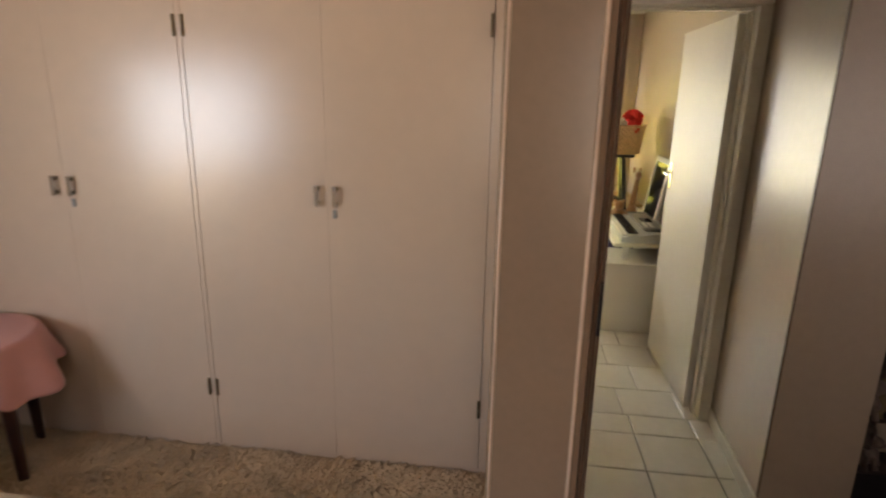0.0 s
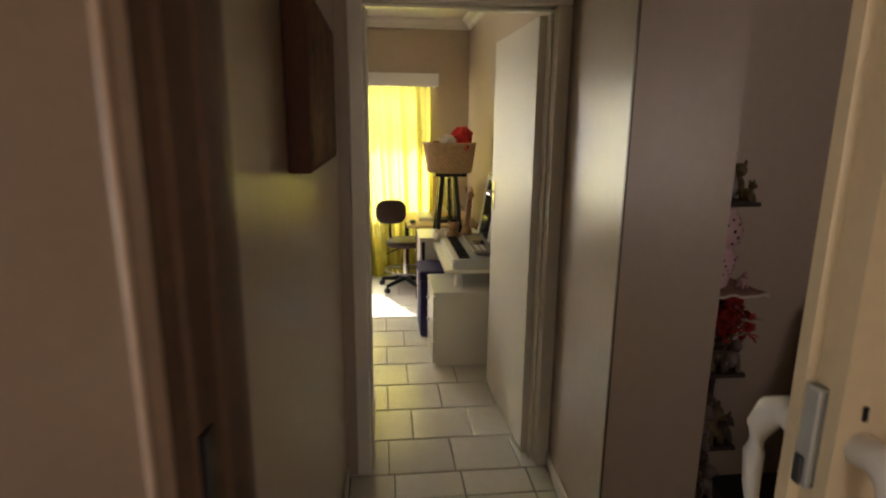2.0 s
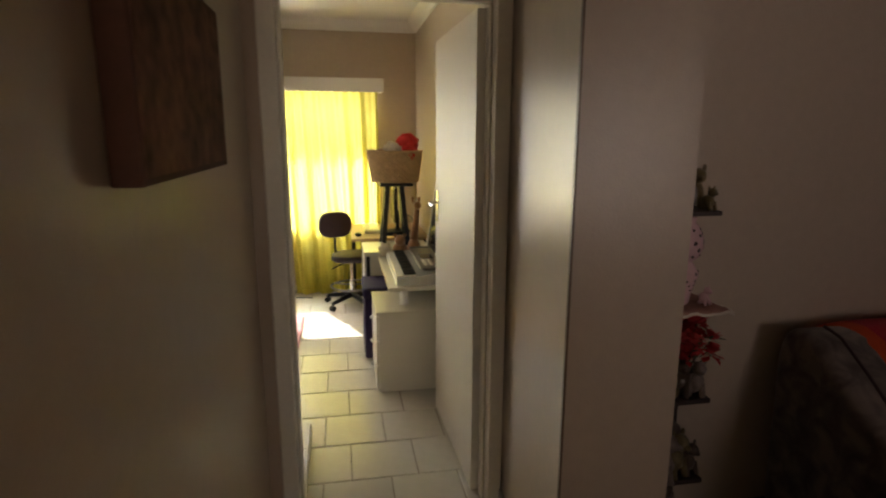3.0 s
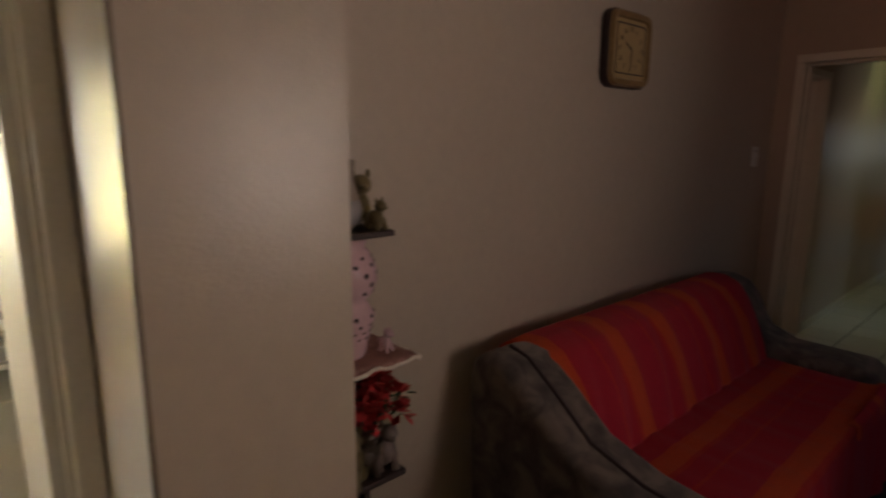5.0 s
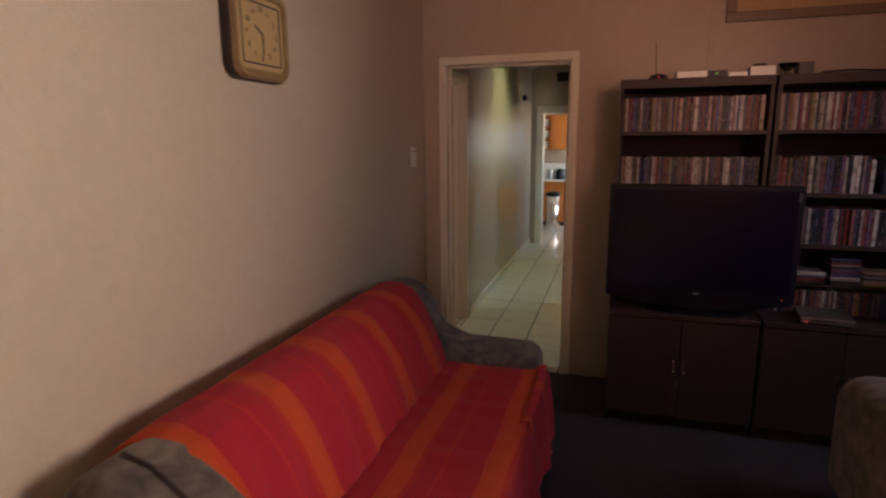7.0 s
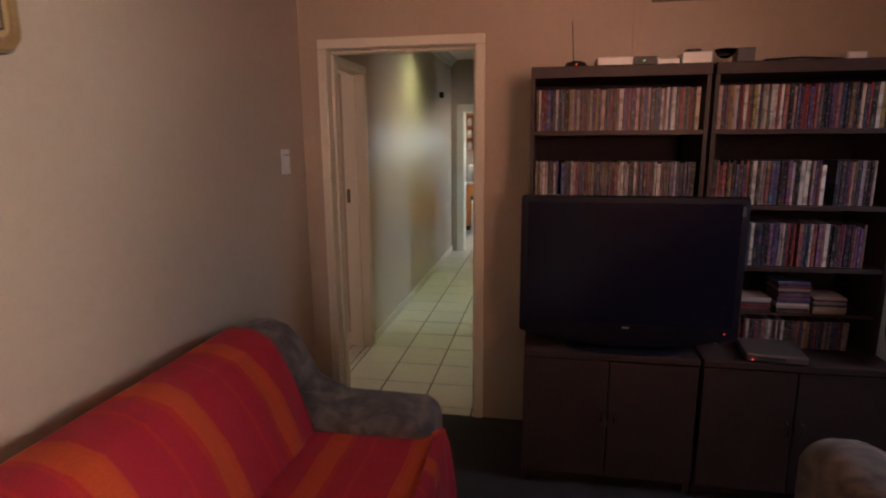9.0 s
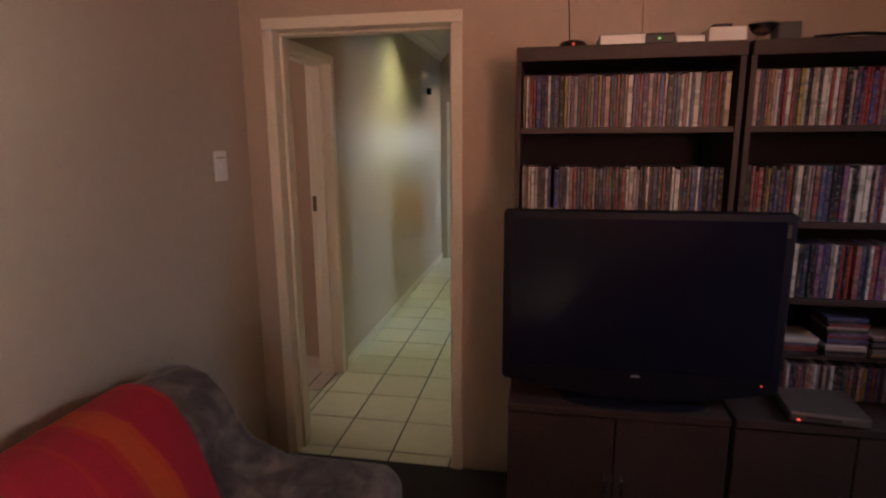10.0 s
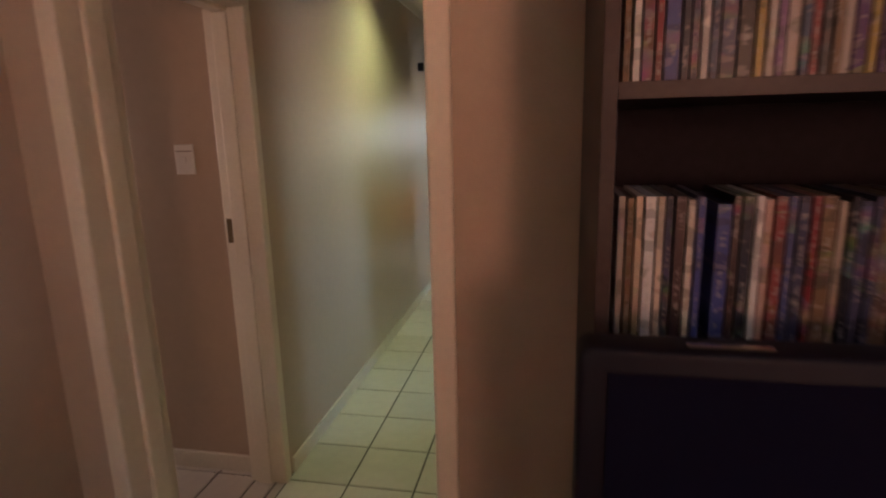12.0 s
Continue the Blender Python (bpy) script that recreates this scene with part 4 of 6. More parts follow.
def stool():
    s_ = thing("storage_stool", "dark purple fabric storage stool", "stool", (0.80, 4.88, 0.002))
    part("body", boxes(((0.0, 0.0, 0.0), (0.36, 0.36, 0.44)), bevel=0.012), PURPLE, s_)
    part("lid", boxes(((-0.008, -0.008, 0.441), (0.368, 0.368, 0.515)), bevel=0.018), PURPLE, s_)


stool()


def white_cabinet():
    c = thing("white_cabinet", "small white cabinet with a black edge strip", "cabinet", (0.82, 5.30, 0.002))
    part("body", boxes(((0.02, 0.0, 0.0), (0.50, 0.40, 0.66)), bevel=0.003), WHITEL, c)
    part("top", boxes(((0.0, -0.01, 0.661), (0.52, 0.41, 0.685)), bevel=0.003), WHITEL, c)
    part("door", boxes(((0.003, 0.005, 0.03), (0.0195, 0.395, 0.65)), bevel=0.002), WHITEP, c)
    part("edge_strip", boxes(((0.018, -0.004, 0.05), (0.045, -0.0005, 0.65))), BLACK, c)


white_cabinet()


def desk():
    d = thing("desk", "pine corner desk under the study window", "desk", (0.74, 5.78, 0.002))
    part("desktop", boxes(((0.0, 0.0, 0.675), (0.66, 0.78, 0.70)), bevel=0.003), PINE, d)
    for x, y in ((0.03, 0.72), (0.62, 0.05), (0.62, 0.72), (0.10, 0.05)):
        part("leg", boxes(((x - 0.018, y - 0.018, 0.0), (x + 0.018, y + 0.018, 0.6745)), bevel=0.003), BLACK, d)
    m = thing("computer_monitor", "black flat computer monitor seen from its edge", "monitor", (1.16, 6.10, 0.703))
    part("base", lathe(bmesh.new(), [(0.115, 0.0), (0.115, 0.008), (0.03, 0.02), (0.03, 0.03)], (0, 0, 0), 24), BLACK, m)
    part("neck", boxes(((-0.018, -0.025, 0.031), (0.012, 0.025, 0.19)), bevel=0.004), BLACK, m)
    part("panel", boxes(((-0.045, -0.20, 0.10), (-0.019, 0.20, 0.41)), bevel=0.006), BLACK, m)
    part("screen", boxes(((-0.049, -0.188, 0.115), (-0.0455, 0.188, 0.395))), SCREEN, m)
    k = thing("computer_keyboard", "cream computer keyboard on the desk", "keyboard", (0.86, 6.02, 0.703))
    part("tray", boxes(((0.0, 0.0, 0.0), (0.14, 0.42, 0.016)), bevel=0.003), WHITEL, k)
    for r in range(4):
        part("key_row", boxes(((0.012 + r * 0.031, 0.01, 0.0165), (0.038 + r * 0.031, 0.41, 0.025)), bevel=0.002), WHITEP, k)
    mo = bmesh.new()
    blob(mo, (0, 0, 0.016), 0.05, (0.62, 1, 0.34), 14)
    tagged(part("computer_mouse", mo, BLACK, smooth=True), "black computer mouse on the desk corner", "mouse").location = (0.80, 5.90, 0.702)
    c = bmesh.new()
    tube(c, [(1.17, 6.12, 0.80), (1.25, 6.25, 0.84), (1.32, 6.4, 0.78), (1.38, 6.5, 0.70)], 0.004, 6)
    tagged(part("cable", c, BLACK), "thin black cable behind the monitor", "cable")


desk()


def tall_stand():
    s_ = thing("plant_stand", "tall black trestle stand with slanted legs", "stand", (1.085, 5.62, 0.002))
    for x0, x1, y0, y1 in ((-0.16, -0.055, -0.16, -0.05), (-0.16, -0.055, 0.16, 0.05), (0.16, 0.055, -0.16, -0.05), (0.16, 0.055, 0.16, 0.05)):
        bm = bmesh.new()
        cyl(bm, (x0, y0, 0.0), (x1, y1, 1.158), 0.030, 0.026, 4)
        part("leg", bm, BLACK, s_)
    part("top_plate", boxes(((-0.12, -0.12, 1.159), (0.14, 0.12, 1.183)), bevel=0.003), BLACK, s_)
    for z, w in ((0.35, 0.115), (0.75, 0.08)):
        part("crossbar", boxes(((-w, -0.012, z), (w, 0.012, z + 0.03))), BLACK, s_)
    b = thing("wicker_basket", "oval tan wicker basket filled with soft toys", "basket", (1.100, 5.66, 1.186))
    bm = bmesh.new()

    def fn(u, v):
        a = 2 * math.pi * u
        r = 1 - 0.16 * (1 - v) + 0.030 * math.sin(a * 30 + math.pi * round(v * 13))
        return (0.215 * r * math.cos(a), 0.165 * r * math.sin(a), 0.235 * v)

    sheet(bm, fn, 240, 39)
    thick(part("weave", bm, WICKER, b), 0.008)
    part("bottom", lathe(bmesh.new(), [(0.155, 0.002), (0.155, 0.014)], (0, 0, 0), 28), WICKER, b)
    rim = bmesh.new()
    ring = [(0.220 * math.cos(2 * math.pi * k / 40), 0.170 * math.sin(2 * math.pi * k / 40), 0.240 + 0.003 * (k % 2)) for k in range(41)]
    tube(rim, ring, 0.011, 8)
    part("rim", rim, WICKER, b)
    base = bmesh.new()
    ring = [(0.182 * math.cos(2 * math.pi * k / 40), 0.140 * math.sin(2 * math.pi * k / 40), 0.009) for k in range(41)]
    tube(base, ring, 0.008, 8)
    part("foot_rim", base, WICKER, b)


tall_stand()
bm = bmesh.new()
blob(bm, (0, 0, 0), 0.085, (1, 1, 0.95), 18, 0.18, 1)
for k in range(26):
    a, e = random.uniform(0, 6.28), random.uniform(-0.3, 1.3)
    blob(bm, (0.08 * math.cos(a) * math.cos(e), 0.08 * math.sin(a) * math.cos(e), 0.078 * math.sin(e)), 0.022, seg=6)
blob(bm, (0.0, -0.06, -0.06), 0.06, (1, 0.8, 1.3), 12)
tagged(part("soft_toy", bm, REDWOOL, smooth=True), "soft doll with bright red woollen hair", "soft toy").location = (1.20, 5.62, 1.478)
bm = bmesh.new()
blob(bm, (0, 0, 0), 0.055, (1, 1, 0.9), 14, 0.2, 2)
for p in ((-0.05, 0.02, 0.01), (0.05, -0.02, 0.02), (0.01, -0.05, 0.03), (-0.02, 0.04, 0.04)):
    blob(bm, p, 0.03, seg=8)
tagged(part("soft_toy", bm, PLUSHW, smooth=True), "cream soft toy lying in the basket", "soft toy").location = (1.085, 5.60, 1.443)
bm = bmesh.new()
for p, r in (((0, 0, 0), 0.045), ((0.04, 0.03, 0.02), 0.03), ((-0.06, 0.01, -0.01), 0.03)):
    blob(bm, p, r, seg=8)
tagged(part("soft_toy", bm, PLUSH, smooth=True), "brown soft toy lying in the basket", "soft toy").location = (0.985, 5.66, 1.408)


def swivel_chair():
    c = thing("office_chair", "dark brown draughtsman's swivel chair with a foot ring", "chair", (0.70, 6.20, 0.002))
    bm = bmesh.new()
    extrude_profile(bm, round_rect(0, 0, 0.40, 0.38, 0.15), "z", 0.0, 0.06)
    seat = part("seat", bm, VINYL, c)
    seat.location = (0.06, 0.0, 0.43)
    soft(seat, 0.025)
    bm = bmesh.new()
    extrude_profile(bm, round_rect(0, 0, 0.30, 0.235, 0.095), "y", -0.025, 0.025)
    back = part("backrest", bm, VINYL, c)
    back.location = (-0.095, 0.02, 0.755)
    back.rotation_euler = (0, 0, radians(12))
    soft(back, 0.02)
    bm = bmesh.new()
    tube(bm, [(0.0, 0.04, 0.425), (-0.09, 0.06, 0.44), (-0.105, 0.058, 0.55), (-0.10, 0.05, 0.72)], 0.012)
    part("back_bar", bm, BLACK, c)
    bm = bmesh.new()
    cyl(bm, (0.04, 0, 0.09), (0.04, 0, 0.25), 0.026)
    cyl(bm, (0.04, 0, 0.25), (0.04, 0, 0.428), 0.017)
    part("column", bm, CHROME, c, "chrome gas column")
    bm = bmesh.new()
    tube(bm, [(0.04 + 0.19 * math.cos(2 * math.pi * k / 36), 0.19 * math.sin(2 * math.pi * k / 36), 0.185) for k in range(37)], 0.010)
    ring = part("foot_ring", bm, STEEL, c)
    for k in range(3):
        a = 2 * math.pi * k / 3 + 0.5
        bm = bmesh.new()
        cyl(bm, (0.065, 0, 0.19), (0.04 + 0.185 * math.cos(a), 0.185 * math.sin(a), 0.185), 0.007)
        part("spoke", bm, STEEL, ring)
    bm = bmesh.new()
    tube(bm, [(0.0, -0.03, 0.41), (-0.08, -0.06, 0.39), (-0.14, -0.07, 0.36)], 0.006)
    part("height_lever", bm, BLACK, c)
    for k in range(5):
        a = 2 * math.pi * k / 5 - 1.1
        ca, sa = math.cos(a), math.sin(a)
        bm = bmesh.new()
        cyl(bm, (0.04, 0, 0.105), (0.04 + 0.25 * ca, 0.25 * sa, 0.068), 0.028, 0.017, 8)
        leg = part("base_leg", bm, BLACK, c)
        bm = bmesh.new()
        px, py = 0.04 + 0.255 * ca, 0.255 * sa
        cyl(bm, (px - 0.018 * sa, py + 0.018 * ca, 0.025), (px + 0.018 * sa, py - 0.018 * ca, 0.025), 0.025, seg=14)
        cyl(bm, (px, py, 0.03), (px, py, 0.065), 0.007)
        part("castor", bm, BLACK, leg)


swivel_chair()


def leaning_mirror():
    m = thing("framed_mirror", "white-framed mirror leaning against the study wall", "mirror", (1.29, 4.88, 0.651))
    m.matrix_basis = pose(1.29, 4.88, 0.651, 0, 9, 0)
    for a, b in (((0, 0, 0), (0.025, 0.04, 0.56)), ((0, 0.42, 0), (0.025, 0.46, 0.56)), ((0, 0.04, 0), (0.025, 0.42, 0.04)), ((0, 0.04, 0.52), (0.025, 0.42, 0.56))):
        part("frame", boxes((a, b), bevel=0.003), WHITEP, m)
    part("glass", boxes(((0.006, 0.041, 0.041), (0.012, 0.419, 0.519))), SCREEN, m, "dark mirror glass")


leaning_mirror()


def soft_giraffe():
    bm = bmesh.new()
    blob(bm, (0, 0, 0.07), 0.06, (0.8, 1.0, 1.2), 12)
    cyl(bm, (0, 0.0, 0.12), (0.03, 0.02, 0.36), 0.030, 0.018, 10)
    blob(bm, (0.03, 0.0, 0.385), 0.035, (0.8, 1.4, 0.9), 10)
    for x, y in ((0.045, 0.02), (0.0, 0.04)):
        cyl(bm, (x, y, 0.40), (x, y + 0.01, 0.445), 0.007, 0.010, 6)
    for x, y in ((-0.05, -0.09), (0.05, -0.09), (-0.05, 0.06), (0.05, 0.06)):
        cyl(bm, (x * 0.6, y * 0.4, 0.06), (x, y, 0.018), 0.022, 0.018, 8)
    ob = tagged(part("soft_giraffe", bm, PLUSH, smooth=True), "brown plush giraffe sitting beside the keyboard", "soft toy")
    ob.location = (1.20, 5.28, 0.652)
    bm = bmesh.new()
    blob(bm, (0, 0, 0.045), 0.05, (1, 1.1, 0.9), 12, 0.1, 4)
    blob(bm, (-0.01, -0.055, 0.075), 0.036, seg=10)
    for x in (-0.03, 0.02):
        blob(bm, (x, -0.055, 0.108), 0.013, seg=6)
    for k in range(9):
        a = k * 0.7
        blob(bm, (0.045 * math.cos(a), 0.045 * math.sin(a), 0.05 + 0.02 * (k % 2)), 0.014, seg=5)
    ob = tagged(part("soft_toy", bm, PLUSHW, smooth=True), "small white spotted plush toy behind the keyboard", "soft toy")
    ob.location = (0.985, 5.30, 0.652)
    bm = bmesh.new()
    blob(bm, (0, 0, 0.055), 0.058, (1, 1, 0.95), 12, 0.1, 5)
    blob(bm, (0, -0.03, 0.13), 0.043, seg=10)
    for x in (-0.035, 0.035):
        blob(bm, (x, -0.02, 0.165), 0.016, seg=6)
    ob = tagged(part("teddy_bear", bm, PLUSH, smooth=True), "brown plush bear sitting by the mirror", "soft toy")
    ob.location = (1.09, 5.27, 0.652)


soft_giraffe()
bm = bmesh.new()
sheet(bm, lambda u, v: (u * 0.62, v * 0.72, 0.004 + 0.003 * math.sin(22 * v + 3 * u) + 0.002 * math.sin(31 * u)), 30, 34)
rug = thick(tagged(part("rug", bm, RUG, smooth=True), "small rumpled pink rug on the study tiles", "rug"), 0.008)
rug.location = (-0.30, 5.17, 0.006)
bm = bmesh.new()
blob(bm, (0, 0, 0.13), 0.13, (0.9, 0.7, 1.05), 16, 0.35, 7)
for v in bm.verts:
    v.co.z = max(v.co.z, 0.0)
tagged(part("plastic_bag", bm, WHITEP, smooth=True), "crumpled white plastic bag on the floor", "bag").location = (-0.02, 6.42, 0.002)
bm = bmesh.new()
tube(bm, [(-0.3, 6.55, 0.006), (0.0, 6.56, 0.006), (0.2, 6.50, 0.006), (0.36, 6.47, 0.006)], 0.005, 6)
tagged(part("cable", bm, BLACK), "black cable lying along the floor", "cable")

# ---- lounge: sofa ----


def sofa():
    s_ = thing("sofa", "brown print upholstered sofa against the wall", "sofa", (3.38, 2.55, 0.006))
    X0, X1 = -1.02, 1.0
    bm = bmesh.new()
    extrude_profile(bm, [(-0.43, 0.05), (0.36, 0.05), (0.36, 0.40), (-0.43, 0.40)], "x", X0 + 0.16, X1 - 0.22)
    soft(part("base", bm, GREYFAB, s_), 0.03)
    bm = bmesh.new()
    extrude_profile(bm, [(0.02, 0.30), (0.06, 0.52), (0.16, 0.73), (0.22, 0.797), (0.30, 0.824), (0.38, 0.820), (0.42, 0.785), (0.43, 0.70), (0.43, 0.05), (0.10, 0.05)], "x", X0 + 0.05, X1 - 0.02)
    soft(part("backrest", bm, GREYFAB, s_), 0.035)
    for a, b in ((X0 + 0.24, -0.03), (-0.025, X1 - 0.30)):
        c = part("seat_cushion", boxes(((a, -0.45, 0.402), (b, 0.06, 0.452)), bevel=0.02), GREYFAB, s_, smooth=True)
    near = [(-0.42, 0.05), (0.40, 0.05), (0.42, 0.70), (0.40, 0.81), (0.32, 0.842), (0.24, 0.822), (0.12, 0.735), (-0.02, 0.62), (-0.20, 0.565), (-0.36, 0.55), (-0.43, 0.50)]
    bm = bmesh.new()
    extrude_profile(bm, near, "x", X0, X0 + 0.25)
    soft(part("arm", bm, GREYFAB, s_), 0.06, 4)
    far = [(-0.44, 0.05), (0.40, 0.05), (0.42, 0.66), (0.38, 0.78), (0.28, 0.80), (0.18, 0.70), (0.08, 0.58), (-0.04, 0.53), (-0.38, 0.525), (-0.44, 0.49)]
    bm = bmesh.new()
    extrude_profile(bm, far, "x", X1 - 0.30, X1)
    soft(part("arm", bm, GREYFAB, s_), 0.05, 4)
    bm = bmesh.new()
    tube(bm, [(X0 + 0.115, y, z + 0.002) for y, z in near[4:11]], 0.007, 8)
    part("piping", bm, VINYL, s_, "dark piping along the arm")
    for x in (X0 + 0.1, X1 - 0.1):
        for y in (-0.36, 0.33):
            part("foot", boxes(((x - 0.03, y - 0.03, 0.0), (x + 0.03, y + 0.03, 0.052))), MAHOG, s_)
    back = [(0.435, 0.62), (0.438, 0.785), (0.39, 0.828), (0.30, 0.836), (0.215, 0.808), (0.150, 0.740), (0.100, 0.66), (0.048, 0.53), (0.022, 0.462)]
    tb = thing("sofa_throw", "red and orange striped woven throw over the sofa back", "throw", (3.38, 2.55, 0.006))

    def path(pts, v):
        k = v * (len(pts) - 1)
        i = min(int(k), len(pts) - 2)
        f = k - i
        return pts[i][0] * (1 - f) + pts[i + 1][0] * f, pts[i][1] * (1 - f) + pts[i + 1][1] * f

    def fb(u, v):
        y, z = path(back, v)
        x = X0 + 0.225 + u * 1.475 + (0.10 * (1 - v) if u > 0.97 else 0) - 0.05 * (1 - u) * (1 - v)
        w = 0.006 * math.sin(19 * u + 3 * v) + 0.005 * math.sin(43 * u + 7 * v)
        e = max(0.0, 1 - u * 22)
        return (x, y - 0.012 - abs(w) + 0.022 * e, z + 0.008 + abs(w) * 0.4 - 0.018 * e)

    thick(part("cloth", sheet(bmesh.new(), fb, 100, 36), THROW_B, tb, smooth=True), 0.006)
    for u in (0.0, 1.0):
        bm = bmesh.new()
        tube(bm, [fb(u, k / 18) for k in range(19)], 0.0055, 6)
        part("hem", bm, THROW_B, tb)
    seat = [(0.03, 0.470), (-0.15, 0.466), (-0.30, 0.468), (-0.43, 0.464), (-0.468, 0.445), (-0.480, 0.38), (-0.490, 0.25), (-0.497, 0.12), (-0.50, 0.05)]
    ts = thing("sofa_throw", "red and orange striped woven throw covering the sofa seat", "throw", (3.38, 2.55, 0.006))

    def fs(u, v):
        y, z = path(seat, v)
        hang = max(v - 0.5, 0) * 2
        x = X0 + 0.235 + u * (1.475 + 0.14 * min(max(v - 0.25, 0) * 4, 1)) + 0.03 * hang * math.sin(9 * u)
        w = 0.004 * math.sin(23 * u + 5 * v) + 0.003 * math.sin(51 * u)
        return (x, y - hang * abs(w) * 5, z + abs(w))

    thick(part("cloth", sheet(bmesh.new(), fs, 100, 40), THROW_S, ts, smooth=True), 0.006)
    bm = bmesh.new()
    tube(bm, [fs(1.0, k / 24) for k in range(25)], 0.0055, 6)
    part("hem", bm, THROW_S, ts)

    def fold(u, v):
        p = Vector(fs(0.62 + 0.34 * u, 0.40 + 0.18 * v))
        return p + Vector((0.012 * math.sin(5 * v), -0.010 - 0.012 * math.sin(math.pi * u), 0.010 + 0.014 * math.sin(math.pi * u) * (1 - v)))

    thick(part("folded_corner", sheet(bmesh.new(), fold, 24, 14), THROW_B, ts, "folded-over orange corner", smooth=True), 0.005)


sofa()


def armchair():
    c = thing("armchair", "brown print upholstered armchair with rounded arms", "armchair", (3.72, 0.30, 0.006))
    part("base", boxes(((-0.40, -0.42, 0.05), (0.42, 0.42, 0.40)), bevel=0.03), GREYFAB, c, smooth=True)
    soft(part("backrest", boxes(((-0.48, -0.44, 0.05), (-0.24, 0.44, 0.86))), GREYFAB, c), 0.09, 5)
    for y in (-0.58, 0.32):
        bm = bmesh.new()
        extrude_profile(bm, [(-0.45, 0.05), (0.46, 0.05), (0.47, 0.50), (0.43, 0.59), (0.30, 0.62), (-0.45, 0.635)], "y", y, y + 0.24)
        soft(part("arm", bm, GREYFAB, c), 0.09, 5)
    soft(part("seat_cushion", boxes(((-0.24, -0.33, 0.402), (0.44, 0.31, 0.50))), GREYFAB, c), 0.05, 4)
    for x in (-0.36, 0.36):
        for y in (-0.36, 0.36):
            part("foot", boxes(((x - 0.03, y - 0.03, 0.0), (x + 0.03, y + 0.03, 0.05))), MAHOG, c)


armchair()


def wall_clock():
    c = thing("wall_clock", "aged gold wall clock with an ochre face", "clock", (3.312, 3.0285, 1.925))
    bm = bmesh.new()
    extrude_profile(bm, round_rect(0, 0, 0.318, 0.312, 0.055), "y", -0.04, 0.0)
    soft(part("case", bm, VINYL, c, "dark brown case"), 0.006)
    bm = bmesh.new()
    outer, inner = round_rect(0, 0, 0.310, 0.304, 0.05), round_rect(0, 0, 0.255, 0.235, 0.03)
    a, b = [bm.verts.new((x, -0.040, z)) for x, z in outer], [bm.verts.new((x, -0.056, z)) for x, z in [(p[0] * 0.95, p[1] * 0.95) for p in outer]]
    c2, d2 = [bm.verts.new((x, -0.054, z)) for x, z in [(p[0] * 1.05, p[1] * 1.05) for p in inner]], [bm.verts.new((x, -0.046, z)) for x, z in inner]
    for p, q in ((a, b), (b, c2), (c2, d2)):
        for k in range(len(p)):
            bm.faces.new((p[k], p[(k + 1) % len(p)], q[(k + 1) % len(p)], q[k]))
    part("bezel", bm, OLDGOLD, c, "aged gold bezel")
    bm = bmesh.new()
    extrude_profile(bm, round_rect(0, 0, 0.262, 0.242, 0.03), "y", -0.0455, -0.0402)
    face = part("face", bm, CLOCKFACE, c)
    part("inner_line", boxes(((0.106, -0.0475, -0.100), (0.112, -0.0458, 0.100)), ((-0.112, -0.0475, -0.100), (-0.106, -0.0458, 0.100)), ((-0.104, -0.0475, 0.096), (0.104, -0.0458, 0.102)), ((-0.104, -0.0475, -0.102), (0.104, -0.0458, -0.096))), VINYL, face)
    for k in range(1, 13):
        cu = bpy.data.curves.new("numeral", "FONT")
        cu.body, cu.size, cu.extrude, cu.align_x, cu.align_y = str(k), 0.026, 0.0006, "CENTER", "CENTER"
        ob = new("numeral", cu)
        cu.materials.append(VINYL)
        ob.parent = face
        a = radians(90 - 30 * k)
        ob.matrix_basis = pose(0.085 * math.cos(a), -0.0464, 0.080 * math.sin(a), 90, 0, 0)
    for length, w, ang in ((0.052, 0.008, 152), (0.072, 0.006, 268)):
        ca, sa = math.cos(radians(ang)), math.sin(radians(ang))
        bm = bmesh.new()
        pts = [(-sa * w / 2, ca * w / 2), (sa * w / 2, -ca * w / 2), (length * ca + sa * w / 4, length * sa - ca * w / 4), (length * ca - sa * w / 4, length * sa + ca * w / 4)]
        extrude_profile(bm, pts, "y", -0.052, -0.050)
        part("hand", bm, VINYL, face)


wall_clock()


def light_switch(m, label):
    s_ = thing("light_switch", label, "light switch")
    s_.matrix_basis = m
    part("plate", boxes(((-0.044, -0.009, -0.062), (0.044, -0.0005, 0.062)), bevel=0.003), WHITEP, s_)
    part("rocker", boxes(((-0.009, -0.0135, -0.012), (0.009, -0.0095, 0.012)), bevel=0.0015), WHITEP, s_)
    part("label_strip", boxes(((-0.036, -0.0105, 0.032), (0.036, -0.0093, 0.036))), TRIM, s_)


light_switch(pose(4.933, 3.03, 1.458), "white light switch plate on the lounge wall")
light_switch(pose(6.22, 3.35, 1.45, 0, 0, -90), "white light switch plate in the side room")

# ---- lounge: corner shelf with ornaments ----
SX, SY = 1.80, 2.905


